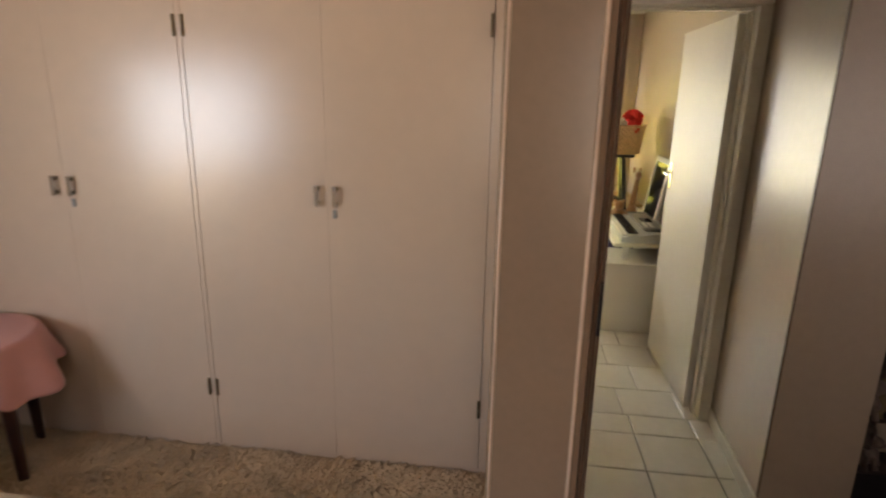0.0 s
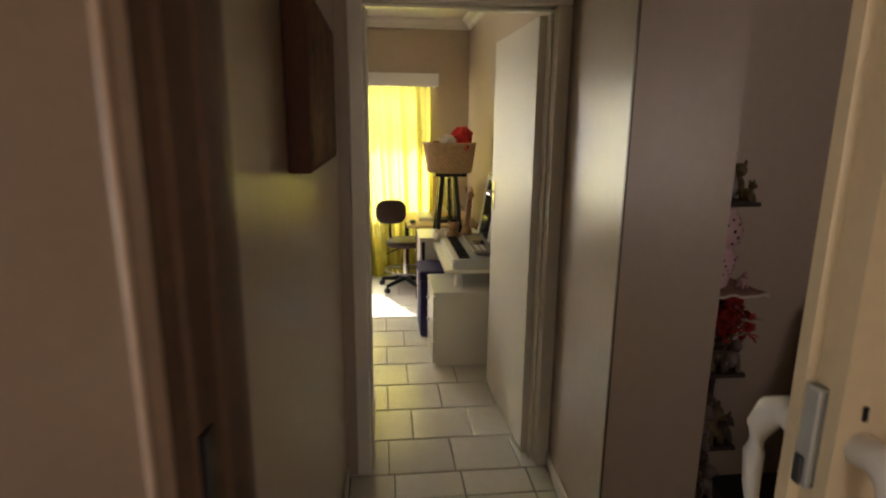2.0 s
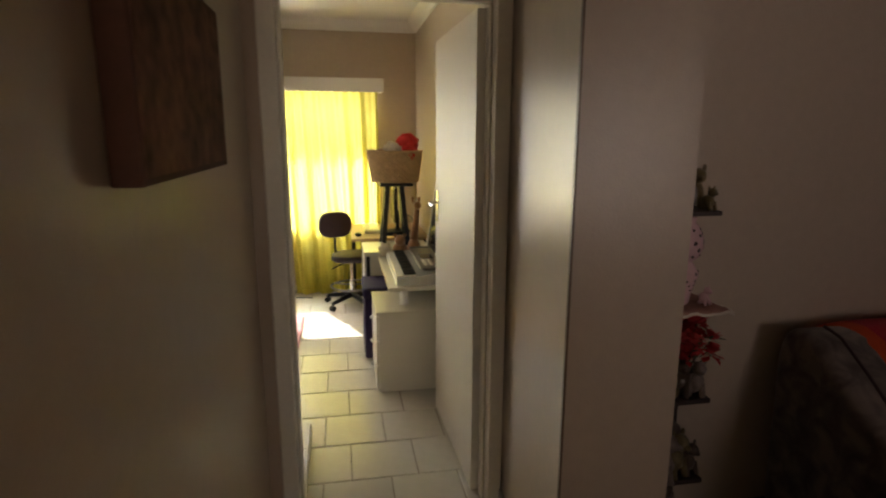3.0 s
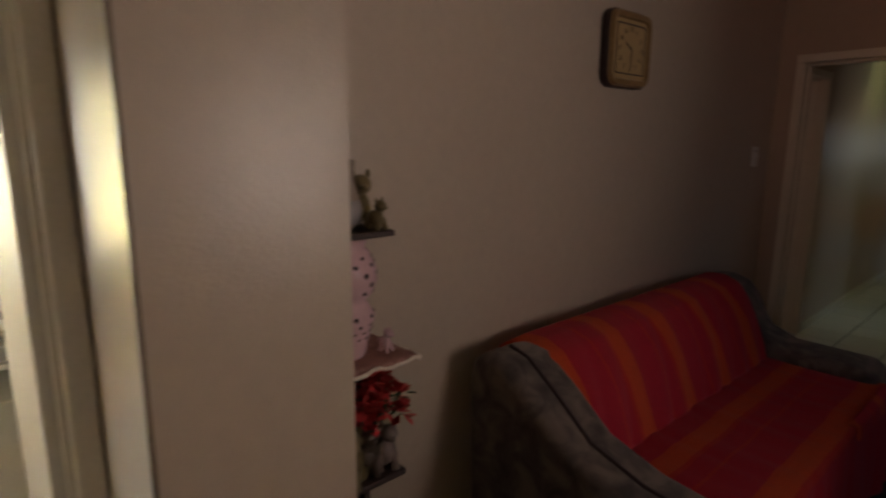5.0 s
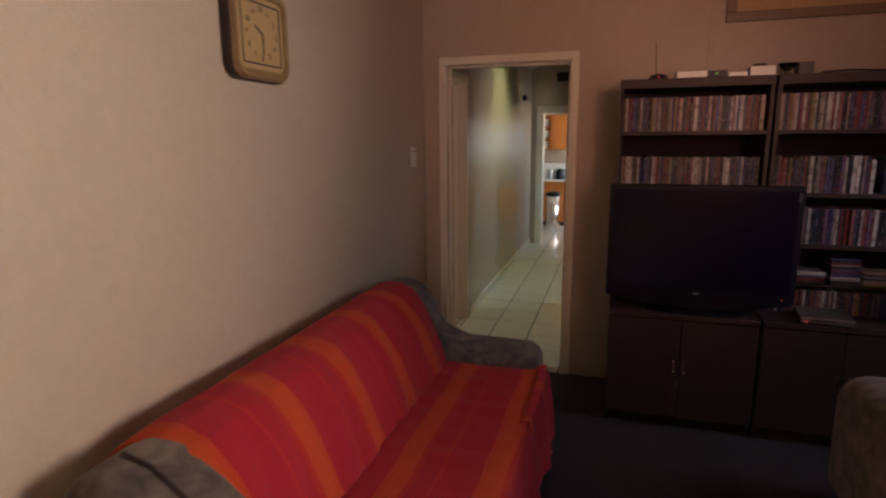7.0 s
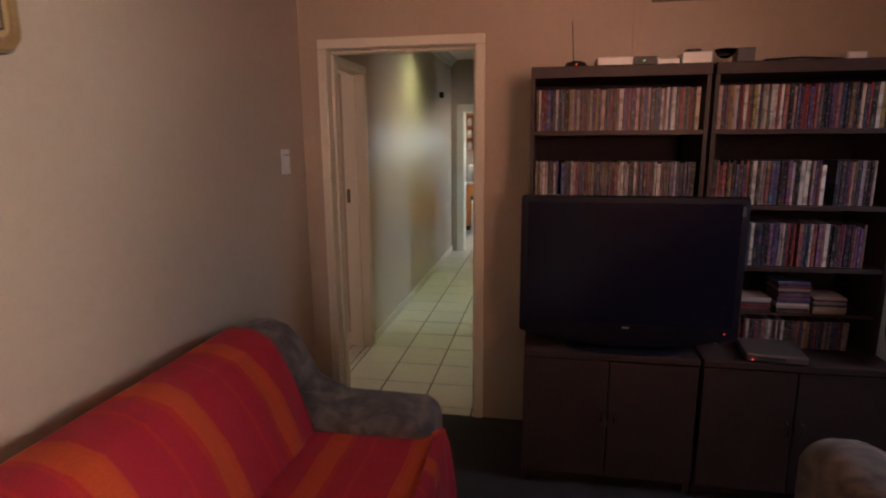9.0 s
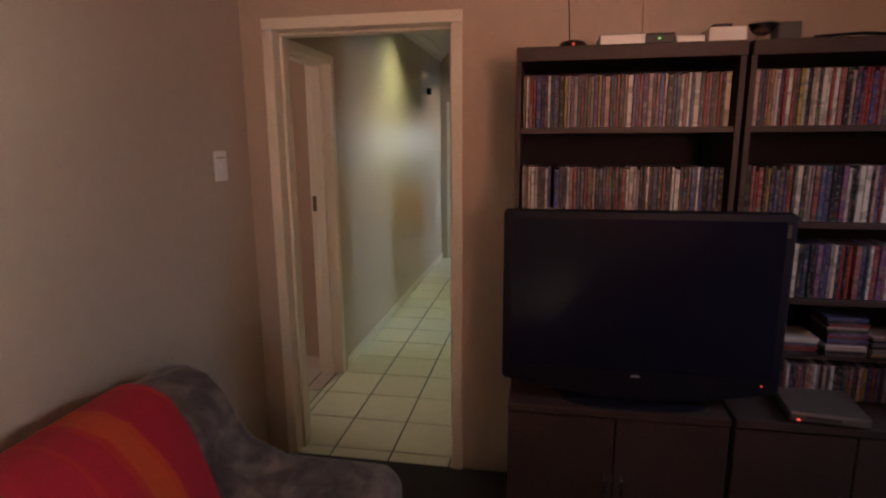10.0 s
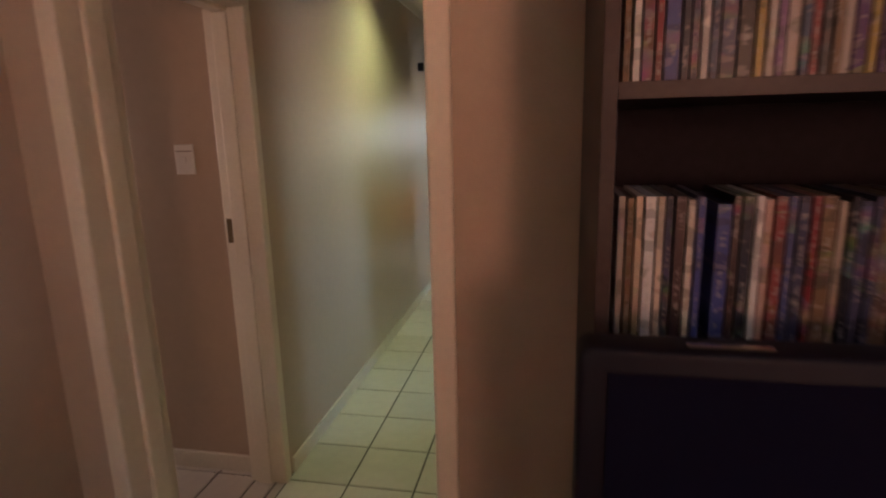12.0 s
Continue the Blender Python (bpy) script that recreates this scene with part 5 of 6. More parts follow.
def corner_shelf():
    s_ = thing("ornament_shelf", "tall dark wooden tiered shelf crowded with ornaments", "shelf", (SX, SY, 0.006))
    for z in (0.04, 0.30, 0.625, 0.965):
        part("tier", boxes(((-0.17, -0.105, z - 0.022), (0.165, 0.115, z - 0.004)), bevel=0.004), DARKWOOD, s_)
    part("top_tier", boxes(((-0.12, -0.09, 1.292), (0.145, 0.115, 1.308)), bevel=0.004), DARKWOOD, s_)
    # No panel is seen here; dark sheet added to darken the lower tiers.
    part("back_panel", boxes(((-0.165, 0.104, 0.02), (0.16, 0.113, 0.935))), BLACKM, s_, "dark back panel")
    for x, y in ((-0.105, -0.08), (-0.105, 0.085), (0.150, 0.085)):
        top = 1.292 if x < 0 else 0.943
        bm = bmesh.new()
        prof = []
        n = 28
        for k in range(n + 1):
            prof.append((0.011 + 0.005 * abs(math.sin(k * 1.15)), top * k / n))
        lathe(bm, prof, (x, y, 0.0), 10)
        part("turned_post", bm, DARKWOOD, s_, smooth=True)


corner_shelf()


def lily_vase():
    v = thing("glass_vase", "frosted pale glass vase on the top tier", "vase", (SX + 0.022, SY - 0.01, 1.316))
    part("body", lathe(bmesh.new(), [(0.035, 0.0), (0.055, 0.018), (0.061, 0.05), (0.055, 0.085), (0.045, 0.12), (0.042, 0.145), (0.046, 0.178), (0.042, 0.179), (0.036, 0.145)], seg=24), material("frosted_grey_glass", (0.27, 0.215, 0.17), 0.22), v, smooth=True)
    part("blue_band", lathe(bmesh.new(), [(0.0563, 0.018), (0.0623, 0.05), (0.0575, 0.078), (0.054, 0.078)], seg=24), material("pale_blue_glaze", (0.29, 0.26, 0.25), 0.18), v, smooth=True)


lily_vase()


def figurine(label, mat, at, h, seed, name="figurine"):
    """A small seated animal ornament in one piece."""
    bm = bmesh.new()
    r = random.Random(seed)
    blob(bm, (0, 0, 0.32 * h), 0.24 * h, (1.0, 1.2, 1.25), 12, 0.12, seed)
    blob(bm, (0.06 * h, -0.14 * h, 0.72 * h), 0.18 * h, (1, 1.1, 1), 10, 0.12, seed + 1)
    blob(bm, (0.08 * h, -0.31 * h, 0.68 * h), 0.08 * h, (1, 1.2, 0.8), 8)
    for s_ in (-1, 1):
        blob(bm, (0.06 * h + s_ * 0.13 * h, -0.08 * h, 0.90 * h), 0.065 * h, (0.7, 0.6, 1.3), 8)
        cyl(bm, (s_ * 0.14 * h, -0.18 * h, 0.35 * h), (s_ * 0.16 * h, -0.26 * h, 0.0), 0.07 * h, 0.08 * h, 8)
        blob(bm, (s_ * 0.20 * h, 0.06 * h, 0.11 * h), 0.115 * h, (0.8, 1.4, 0.9), 8)
    tube(bm, [(0, 0.24 * h, 0.14 * h), (0.10 * h * r.choice((-1, 1)), 0.36 * h, 0.22 * h), (0.02 * h, 0.40 * h, 0.42 * h)], 0.04 * h, 6)
    ob = tagged(part(name, bm, mat, smooth=True), label, "ornament")
    ob.matrix_basis = pose(*at, 0, 0, r.uniform(-60, 60))
    return ob


figurine("olive gilt frog ornament clinging to the top tier", GILT, (SX + 0.108, SY - 0.055, 1.315), 0.085, 3)
figurine("olive gilt lizard ornament beside the vase", GILT, (SX + 0.112, SY + 0.04, 1.315), 0.155, 4)
figurine("dark bronze bird ornament behind the vase", BRONZE, (SX - 0.07, SY + 0.06, 1.315), 0.19, 5)


def spotted_jar():
    j = thing("spotted_jar", "pink glazed ceramic jar with dark brown spots", "jar", (SX + 0.035, SY - 0.01, 0.972))
    prof = [(0.050, 0.0), (0.056, 0.01), (0.060, 0.04), (0.074, 0.09), (0.081, 0.115), (0.060, 0.150), (0.055, 0.157), (0.074, 0.175), (0.087, 0.21), (0.085, 0.245), (0.068, 0.285), (0.055, 0.298), (0.060, 0.315)]
    part("body", lathe(bmesh.new(), prof, seg=28), PINKCER, j, smooth=True)

    def radius(h):
        for (r0, h0), (r1, h1) in zip(prof[:-1], prof[1:]):
            if h0 <= h <= h1:
                return r0 + (r1 - r0) * (h - h0) / (h1 - h0)
        return prof[-1][0]

    for row, (h, n, d) in enumerate(((0.060, 16, 0.0042), (0.078, 16, 0.0042), (0.096, 12, 0.0055), (0.118, 9, 0.0075), (0.185, 9, 0.0068), (0.208, 8, 0.0082), (0.232, 9, 0.0085), (0.255, 9, 0.0075), (0.275, 9, 0.006))):
        for k in range(n):
            a = 2 * math.pi * (k + 0.5 * (row % 2)) / n
            r = radius(h)
            bm = bmesh.new()
            cyl(bm, ((r - 0.002) * math.cos(a), (r - 0.002) * math.sin(a), h), ((r + 0.0012) * math.cos(a), (r + 0.0012) * math.sin(a), h), d, d * 0.85, 8)
            part("spot", bm, DOT, j)
    figurine("small pink and brown mouse ornament by the jar", PINKCER, (SX + 0.135, SY - 0.05, 0.972), 0.07, 9)


spotted_jar()
bm = bmesh.new()


def doily_fn(u, v):
    a = 2 * math.pi * u
    r = 0.25 * v
    x, y = max(min(r * math.cos(a) * 1.25, 0.175), -0.16), max(min(r * math.sin(a) * 1.25, 0.115), -0.125)
    over = max(0.0, max(abs(x) / 0.16, abs(y) / 0.112) - 1.0)
    return (x + 0.02, y, 0.002 - 0.05 * over + 0.004 * math.sin(a * 16) * max(v - 0.8, 0) * 5)


sheet(bm, doily_fn, 96, 12)
doily = tagged(thing("doily", "rose-brown lace doily with a scalloped cream edge", "doily"), kind="")
doily.location = (SX, SY, 0.9665)
thick(part("cloth", bm, DOILY, doily, smooth=True), 0.003)
bm = bmesh.new()
ring = []
for k in range(97):
    p = doily_fn(k / 96, 1.0)
    ring.append((p[0] * 1.012, p[1] * 1.012, p[2] - 0.004 + 0.003 * math.sin(k * 1.9)))
tube(bm, ring, 0.0055, 6)
part("lace_edge", bm, LACE, doily, "cream lace edge")


def flowers():
    f = thing("silk_flowers", "bunch of red silk flowers hanging below the doily tier", "flowers", (SX + 0.10, SY - 0.05, 0.628))
    part("pot", lathe(bmesh.new(), [(0.035, 0.0), (0.045, 0.05), (0.05, 0.09)], (-0.02, 0.02, 0.0), 14), BRONZE, f)
    stems = bmesh.new()
    for k in range(15):
        cx, cy, cz = random.uniform(-0.08, 0.07), random.uniform(-0.06, 0.05), random.uniform(0.14, 0.285)
        cyl(stems, (-0.02 + cx * 0.2, 0.02 + cy * 0.2, 0.08), (cx, cy, cz), 0.003, 0.002, 5)
        bm = bmesh.new()
        for q in range(22):
            a, e = random.uniform(0, 6.28), random.uniform(-0.6, 1.4)
            d = Vector((math.cos(a) * math.cos(e), math.sin(a) * math.cos(e), math.sin(e)))
            t = d.cross(Vector((0.3, 0.2, 1))).normalized()
            b_ = d.cross(t)
            c = Vector((cx, cy, cz))
            vs = [bm.verts.new(c + d * 0.008), bm.verts.new(c + d * 0.034 + t * 0.018), bm.verts.new(c + d * 0.047 + b_ * 0.006), bm.verts.new(c + d * 0.034 - t * 0.018)]
            bm.faces.new(vs)
        part("bloom", bm, PETAL, f, "red silk bloom")
    part("stems", stems, LEAF, f)
    lv = bmesh.new()
    for q in range(40):
        c = Vector((random.uniform(-0.09, 0.08), random.uniform(-0.07, 0.05), random.uniform(0.10, 0.26)))
        d = Vector((random.uniform(-1, 1), random.uniform(-1, 1), random.uniform(-0.4, 0.6))).normalized()
        t = d.cross(Vector((0, 0.1, 1))).normalized()
        lv.faces.new([lv.verts.new(p) for p in (c, c + d * 0.018 + t * 0.009, c + d * 0.042, c + d * 0.018 - t * 0.009)])
    part("leaves", lv, LEAF, f)


flowers()
rr = random.Random(21)
for tier, names in ((0.625, ("pale pig ornament", "dark bronze elephant ornament", "olive gilt owl ornament", "dark bronze dog ornament", "small pale mouse ornament")), (0.30, ("dark bronze cat ornament", "dark bronze horse ornament", "pale rabbit ornament", "olive gilt bear ornament", "dark bronze hippo ornament")), (0.04, ("dark bronze buffalo ornament", "olive gilt lion ornament", "dark bronze rhino ornament", "pale sheep ornament"))):
    for k, nm in enumerate(names):
        mat = PALE if nm.startswith(("pale", "small")) else (GILT if nm.startswith("olive") else BRONZE)
        figurine(nm + " on a dark shelf tier", mat, (SX - 0.115 + 0.062 * k, SY - 0.06 + rr.uniform(0.0, 0.03), 0.006 + tier - 0.004), rr.uniform(0.13, 0.19), int(tier * 100) + k)
    for k in range(3):
        figurine("dark bronze animal ornament at the back of the shelf", BRONZE, (SX - 0.09 + 0.10 * k, SY + 0.07, 0.006 + tier - 0.004), rr.uniform(0.16, 0.21), int(tier * 100) + 40 + k)

# ---- lounge: bookcases and television ----


def bookcase(y_lo, y_hi, shelves, group="bookcases along the lounge wall"):
    yc = (y_lo + y_hi) / 2
    b = thing("bookcase", "dark wood-grain bookcase full of film cases over a closed cupboard", "bookcase", (4.98, yc, 0.006), group)
    w = (y_hi - y_lo) / 2
    for s_ in (-1, 1):
        y0, y1 = sorted((s_ * w, s_ * (w - 0.018)))
        part("side_panel", boxes(((-0.20, y0, 0.646), (0.195, y1, 1.812)), bevel=0.001), DARKWOOD, b)
        part("cupboard_side", boxes(((-0.36, y0, 0.0), (0.195, y1, 0.618)), bevel=0.001), DARKWOOD, b)
    part("top_board", boxes(((-0.208, -w, 1.8125), (0.195, w, 1.860)), bevel=0.003), DARKWOOD, b)
    part("back_panel", boxes(((0.180, -w + 0.0185, 0.05), (0.190, w - 0.0185, 1.812))), BLACKM, b, "dark back panel")
    part("cupboard_top", boxes(((-0.385, -w, 0.6185), (0.195, w, 0.6455)), bevel=0.003), DARKWOOD, b)
    part("plinth", boxes(((-0.33, -w + 0.0185, 0.0), (-0.31, w - 0.0185, 0.06))), DARKWOOD, b)
    for z in shelves:
        part("shelf", boxes(((-0.195, -w + 0.0185, z - 0.020), (0.179, w - 0.0185, z)), bevel=0.001), DARKWOOD, b)
    for s_ in (-1, 1):
        y0, y1 = sorted((s_ * 0.002, s_ * (w - 0.002)))
        d = part("cupboard_door", boxes(((-0.380, y0, 0.065), (-0.3615, y1, 0.612)), bevel=0.003), DARKWOOD, b)
        h = bmesh.new()
        yy = s_ * 0.028
        tube(h, [(-0.381, yy, 0.400), (-0.400, yy, 0.392), (-0.403, yy, 0.365), (-0.400, yy, 0.338), (-0.381, yy, 0.330)], 0.0055, 8)
        part("handle", h, CHROME, d, "small bright bow handle")
    return b


bookcase(1.057, 1.790, (1.592, 1.277))
bookcase(0.310, 1.043, (1.592, 1.277, 1.014))
CASES = {}
SPOTS = []
for key, mat in (("w", SPINE_WARM), ("c", SPINE_COOL)):
    bm = bmesh.new()
    box(bm, (0, 0, 0), (1, 1, 1))
    CASES[key] = mesh_of("film_case", bm, mat)


def film_row(y_hi, y_lo, z, key, hmin, hmax, gaps=(), x=4.80, depth=0.135, label="upright film case with a printed paper spine", wmin=0.0105, wmax=0.0145):
    """Places for cases side by side along a shelf."""
    y = y_hi
    while y > y_lo:
        w = random.choice((wmin, wmin, wmin, wmax, wmax * 1.25))
        if any(a < y < b for a, b in gaps):
            y -= 0.012
            continue
        h = random.uniform(hmin, hmax) if random.random() < 0.25 else hmax
        SPOTS.append((random.choice((key, key, "w", "c")), label, (depth, w - 0.0030, h), (x + random.uniform(0, 0.005), y - w, z + 0.0005)))
        y -= w


film_row(1.768, 1.10, 1.598, "w", 0.168, 0.175)
film_row(1.766, 1.10, 1.283, "c", 0.170, 0.180, gaps=((1.652, 1.665),))
film_row(1.020, 0.335, 1.598, "w", 0.165, 0.178)
film_row(1.020, 0.40, 1.283, "c", 0.165, 0.185, gaps=((0.555, 0.585),))
film_row(1.020, 0.40, 1.020, "w", 0.165, 0.185, gaps=((0.66, 0.675),))
film_row(1.020, 0.42, 0.652, "c", 0.118, 0.126, depth=0.14, label="upright music disc case with a printed spine", wmin=0.0105, wmax=0.012)
random.shuffle(SPOTS)
for key, label, size, at_ in SPOTS:
    ob = new("film_case", CASES[key])
    ob.scale, ob.location = size, at_
    tagged(ob, label, "film case", "film cases on the shelves")
part("cd_shelf", boxes(((4.80, 0.33, 0.80), (5.15, 1.022, 0.812))), DARKWOOD, None)
tagged(bpy.data.objects["cd_shelf"], "thin dark loose shelf board above the disc cases", "shelf")
for k, (y, n, z0) in enumerate(((0.95, 5, 0.8135), (0.80, 6, 0.8135), (0.645, 9, 0.8135), (0.50, 7, 0.8135), (0.94, 3, 0.87), (0.645, 4, 0.91))):
    z = z0
    for q in range(n):
        ob = new("disc_case", CASES["c" if (k + q) % 3 else "w"])
        ob.scale = (0.13, 0.128, 0.0098)
        ob.location = (4.80 + random.uniform(0, 0.01), y - 0.064 + random.uniform(-0.004, 0.004), z)
        tagged(ob, "flat stacked music disc case", "disc case", "stacked disc cases")
        z += 0.0105


def television():
    t = thing("television", "large black flat television standing on the cupboard", "television", (4.68, 1.361, 0.652))
    edge = round_rect(0, 0.375, 0.91, 0.60, 0.014)
    low = [(y, z - 0.055 * max(0.0, math.cos(y / 0.455 * math.pi / 2)) if z < 0.2 else z) for y, z in edge]
    cut_at = max(k for k, p in enumerate(low) if p[0] < 0 and p[1] < 0.2) + 1
    bottom = [(y, 0.075 - 0.055 * math.cos(y / 0.455 * math.pi / 2)) for y in [-0.40 + 0.05 * k for k in range(17)]]
    bm = bmesh.new()
    extrude_profile(bm, low[:cut_at] + bottom + low[cut_at:], "x", -0.035, 0.015)
    body = soft(part("body", bm, BEZEL, t), 0.006)
    part("rear_housing", boxes(((0.0155, -0.33, 0.13), (0.060, 0.33, 0.56)), bevel=0.02), BLACK, t)
    part("screen", boxes(((-0.0385, -0.425, 0.128), (-0.0355, 0.425, 0.650))), SCREEN, t, "dark glossy screen")
    part("brand_badge", boxes(((-0.0375, -0.014, 0.106), (-0.0353, 0.014, 0.112))), SILVER, body, "small silver badge")
    part("standby_led", boxes(((-0.0375, -0.402, 0.100), (-0.0353, -0.397, 0.104))), LED_RED, body, "red standby light")
    part("sticker", boxes(((-0.0375, -0.438, 0.600), (-0.0352, -0.427, 0.640))), GREYDK, body, "pale sticker")
    part("neck", boxes(((-0.018, -0.12, 0.012), (0.012, 0.12, 0.030)), bevel=0.004), BLACK, t)
    bm = bmesh.new()
    lathe(bm, [(0.20, 0.0), (0.20, 0.006), (0.17, 0.012)], seg=36)
    for v in bm.verts:
        v.co.x *= 0.40
        v.co.y *= 1.25
    part("base", bm, BEZEL, t, smooth=False)
    # Chrome sliver stands for the glare along the set's top edge.
    part("top_glint", boxes(((-0.034, 0.27, 0.6805), (-0.027, 0.35, 0.6825))), CHROME, body, "chrome strip put in for the glint on the top edge")


television()


def disc_player():
    p = thing("disc_player", "slim silver-grey disc player with a red light", "disc player", (4.70, 0.755, 0.652), turn=-6)
    part("case", boxes(((-0.10, -0.115, 0.006), (0.12, 0.115, 0.036)), bevel=0.004), STEEL, p)
    part("front_panel", boxes(((-0.1045, -0.11, 0.009), (-0.1005, 0.11, 0.032))), STEEL, p)
    part("tray", boxes(((-0.1065, -0.03, 0.019), (-0.1047, 0.07, 0.027))), GREYDK, p)
    part("power_led", boxes(((-0.1075, 0.086, 0.011), (-0.1047, 0.094, 0.017))), LED_RED, p, "red power light")
    for x in (-0.08, 0.10):
        for y in (-0.09, 0.09):
            part("foot", lathe(bmesh.new(), [(0.012, 0.0), (0.012, 0.0055)], (x, y, 0), 10), BLACK, p)


disc_player()
TOP = 1.867
r_ = thing("router", "small dark domed router with a thin aerial", "router", (4.88, 1.60, TOP))
part("case", lathe(bmesh.new(), [(0.052, 0.0), (0.052, 0.008), (0.040, 0.026), (0.015, 0.033)], seg=22), BLACK, r_, smooth=True)
bm = bmesh.new()
cyl(bm, (0.02, 0.01, 0.03), (0.02, 0.02, 0.20), 0.0025, 0.0018, 6)
part("aerial", bm, BLACK, r_)
part("led", boxes(((-0.0535, -0.004, 0.010), (-0.049, 0.004, 0.017))), LED_RED, r_, "small red light")


def flat_box(name, label, cat, at, size, mat, led=None):
    o = thing(name, label, cat, at)
    part("case", boxes(((-size[0] / 2, -size[1] / 2, 0), (size[0] / 2, size[1] / 2, size[2])), bevel=0.004), mat, o)
    part("front_panel", boxes(((-size[0] / 2 - 0.002, -size[1] / 2 + 0.008, 0.006), (-size[0] / 2 + 0.0005, size[1] / 2 - 0.008, size[2] - 0.006))), mat, o)
    if led:
        part("led", boxes(((-size[0] / 2 - 0.004, -0.005, size[2] * 0.4), (-size[0] / 2 - 0.0021, 0.005, size[2] * 0.4 + 0.006))), led, o, "small light")
    return o


flat_box("set_top_box", "flat silver-white set-top box on the bookcase", "set-top box", (4.88, 1.44, TOP), (0.16, 0.15, 0.036), SILVER)
flat_box("modem", "flat black modem with a green light", "modem", (4.86, 1.325, TOP), (0.12, 0.10, 0.034), BLACK, LED_GREEN)
flat_box("power_adapter", "pale grey flat electronic box", "box", (4.87, 1.225, TOP), (0.12, 0.09, 0.026), SILVER)
flat_box("white_box", "white cardboard box lying on the bookcase", "box", (4.86, 1.115, TOP), (0.12, 0.115, 0.046), WHITEP)
flat_box("remote_control", "black remote control lying on the white box", "remote", (4.87, 1.12, TOP + 0.047), (0.05, 0.06, 0.016), BLACK)
g = thing("glass_dish", "clear glass ornament on the bookcase", "ornament", (4.87, 0.99, TOP))
part("bowl", lathe(bmesh.new(), [(0.018, 0.0), (0.022, 0.006), (0.008, 0.02), (0.03, 0.035), (0.045, 0.06), (0.042, 0.06), (0.026, 0.036), (0.004, 0.024)], seg=20), GLASS, g, smooth=True)
flat_box("speaker", "small dark grey loudspeaker on the bookcase", "loudspeaker", (4.88, 0.915, TOP), (0.07, 0.07, 0.062), GREYDK)
flat_box("white_candle", "small white pot on the bookcase", "pot", (4.88, 0.50, TOP), (0.06, 0.075, 0.034), WHITEP)
bm = bmesh.new()
tube(bm, [(4.80, 0.86, TOP + 0.004), (4.79, 0.80, TOP + 0.006), (4.80, 0.72, TOP + 0.010), (4.81, 0.64, TOP + 0.006), (4.83, 0.56, TOP + 0.004)], 0.005, 6)
tagged(part("cable", bm, BLACK), "dark cable lying along the bookcase top", "cable")
structure("cable_duct", WALL, "painted cable duct running up the lounge wall", ((5.168, 1.30, 1.88), (5.1795, 1.325, H)), bevel=0.002, category="duct")


def wall_frame():
    f = thing("picture_frame", "wide beige picture frame above the bookcases", "picture", (5.178, 0.72, 2.19))
    for a, b in (((-0.03, -0.53, 0.0), (0.0, 0.53, 0.05)), ((-0.03, -0.53, 0.44), (0.0, 0.53, 0.49)), ((-0.03, -0.53, 0.0505), (0.0, -0.48, 0.4395)), ((-0.03, 0.48, 0.0505), (0.0, 0.53, 0.4395))):
        part("frame_rail", boxes((a, b), bevel=0.006), TRIM, f)
    part("picture", boxes(((-0.012, -0.479, 0.051), (-0.004, 0.479, 0.439))), CLOCKFACE, f, "pale ochre picture")


wall_frame()
v = thing("white_vase", "tall white rounded vase at the end of the cupboard", "vase", (4.66, 0.245, 0.006))
part("body", lathe(bmesh.new(), [(0.07, 0.0), (0.085, 0.02), (0.085, 0.64), (0.06, 0.66), (0.085, 0.70), (0.10, 0.78), (0.095, 0.95), (0.085, 1.02)], seg=26), TRIM, v, smooth=True)

# ---- corridor and kitchen ----
dl = thing("downlight", "small recessed ceiling downlight", "downlight", (7.62, 2.60, H))
part("trim_ring", lathe(bmesh.new(), [(0.035, -0.012), (0.05, -0.010), (0.055, -0.001), (0.034, -0.001)], seg=24), WHITEP, dl)
part("bulb", lathe(bmesh.new(), [(0.030, -0.010), (0.030, -0.003)], seg=20), BULB, dl, "lit warm bulb")
sp = new("downlight_lamp", bpy.data.lights.new("downlight_lamp", "SPOT"))
sp.data.energy, sp.data.color, sp.data.spot_size, sp.data.spot_blend, sp.data.shadow_soft_size = 1.4, (0.86, 1.0, 0.52), radians(130), 1.0, 0.06
sp.matrix_world = look((7.62, 2.60, H - 0.03), (7.62, 2.80, 0))
m_ = thing("motion_sensor", "small black alarm sensor on the corridor wall", "sensor", (9.10, 2.999, 2.085))
part("case", boxes(((-0.03, -0.05, -0.035), (0.03, 0.0, 0.035)), bevel=0.008), BLACK, m_)
vent = thing("air_vent", "dark louvred air vent above the kitchen doorway", "vent", (9.949, 2.555, 2.355))
part("frame", boxes(((-0.012, -0.095, 0.0), (0.0, 0.095, 0.13)), bevel=0.002), GREYDK, vent)
for k in range(5):
    part("slat", boxes(((-0.018, -0.086, 0.012 + 0.021 * k), (-0.0125, 0.086, 0.024 + 0.021 * k))), BLACK, vent)


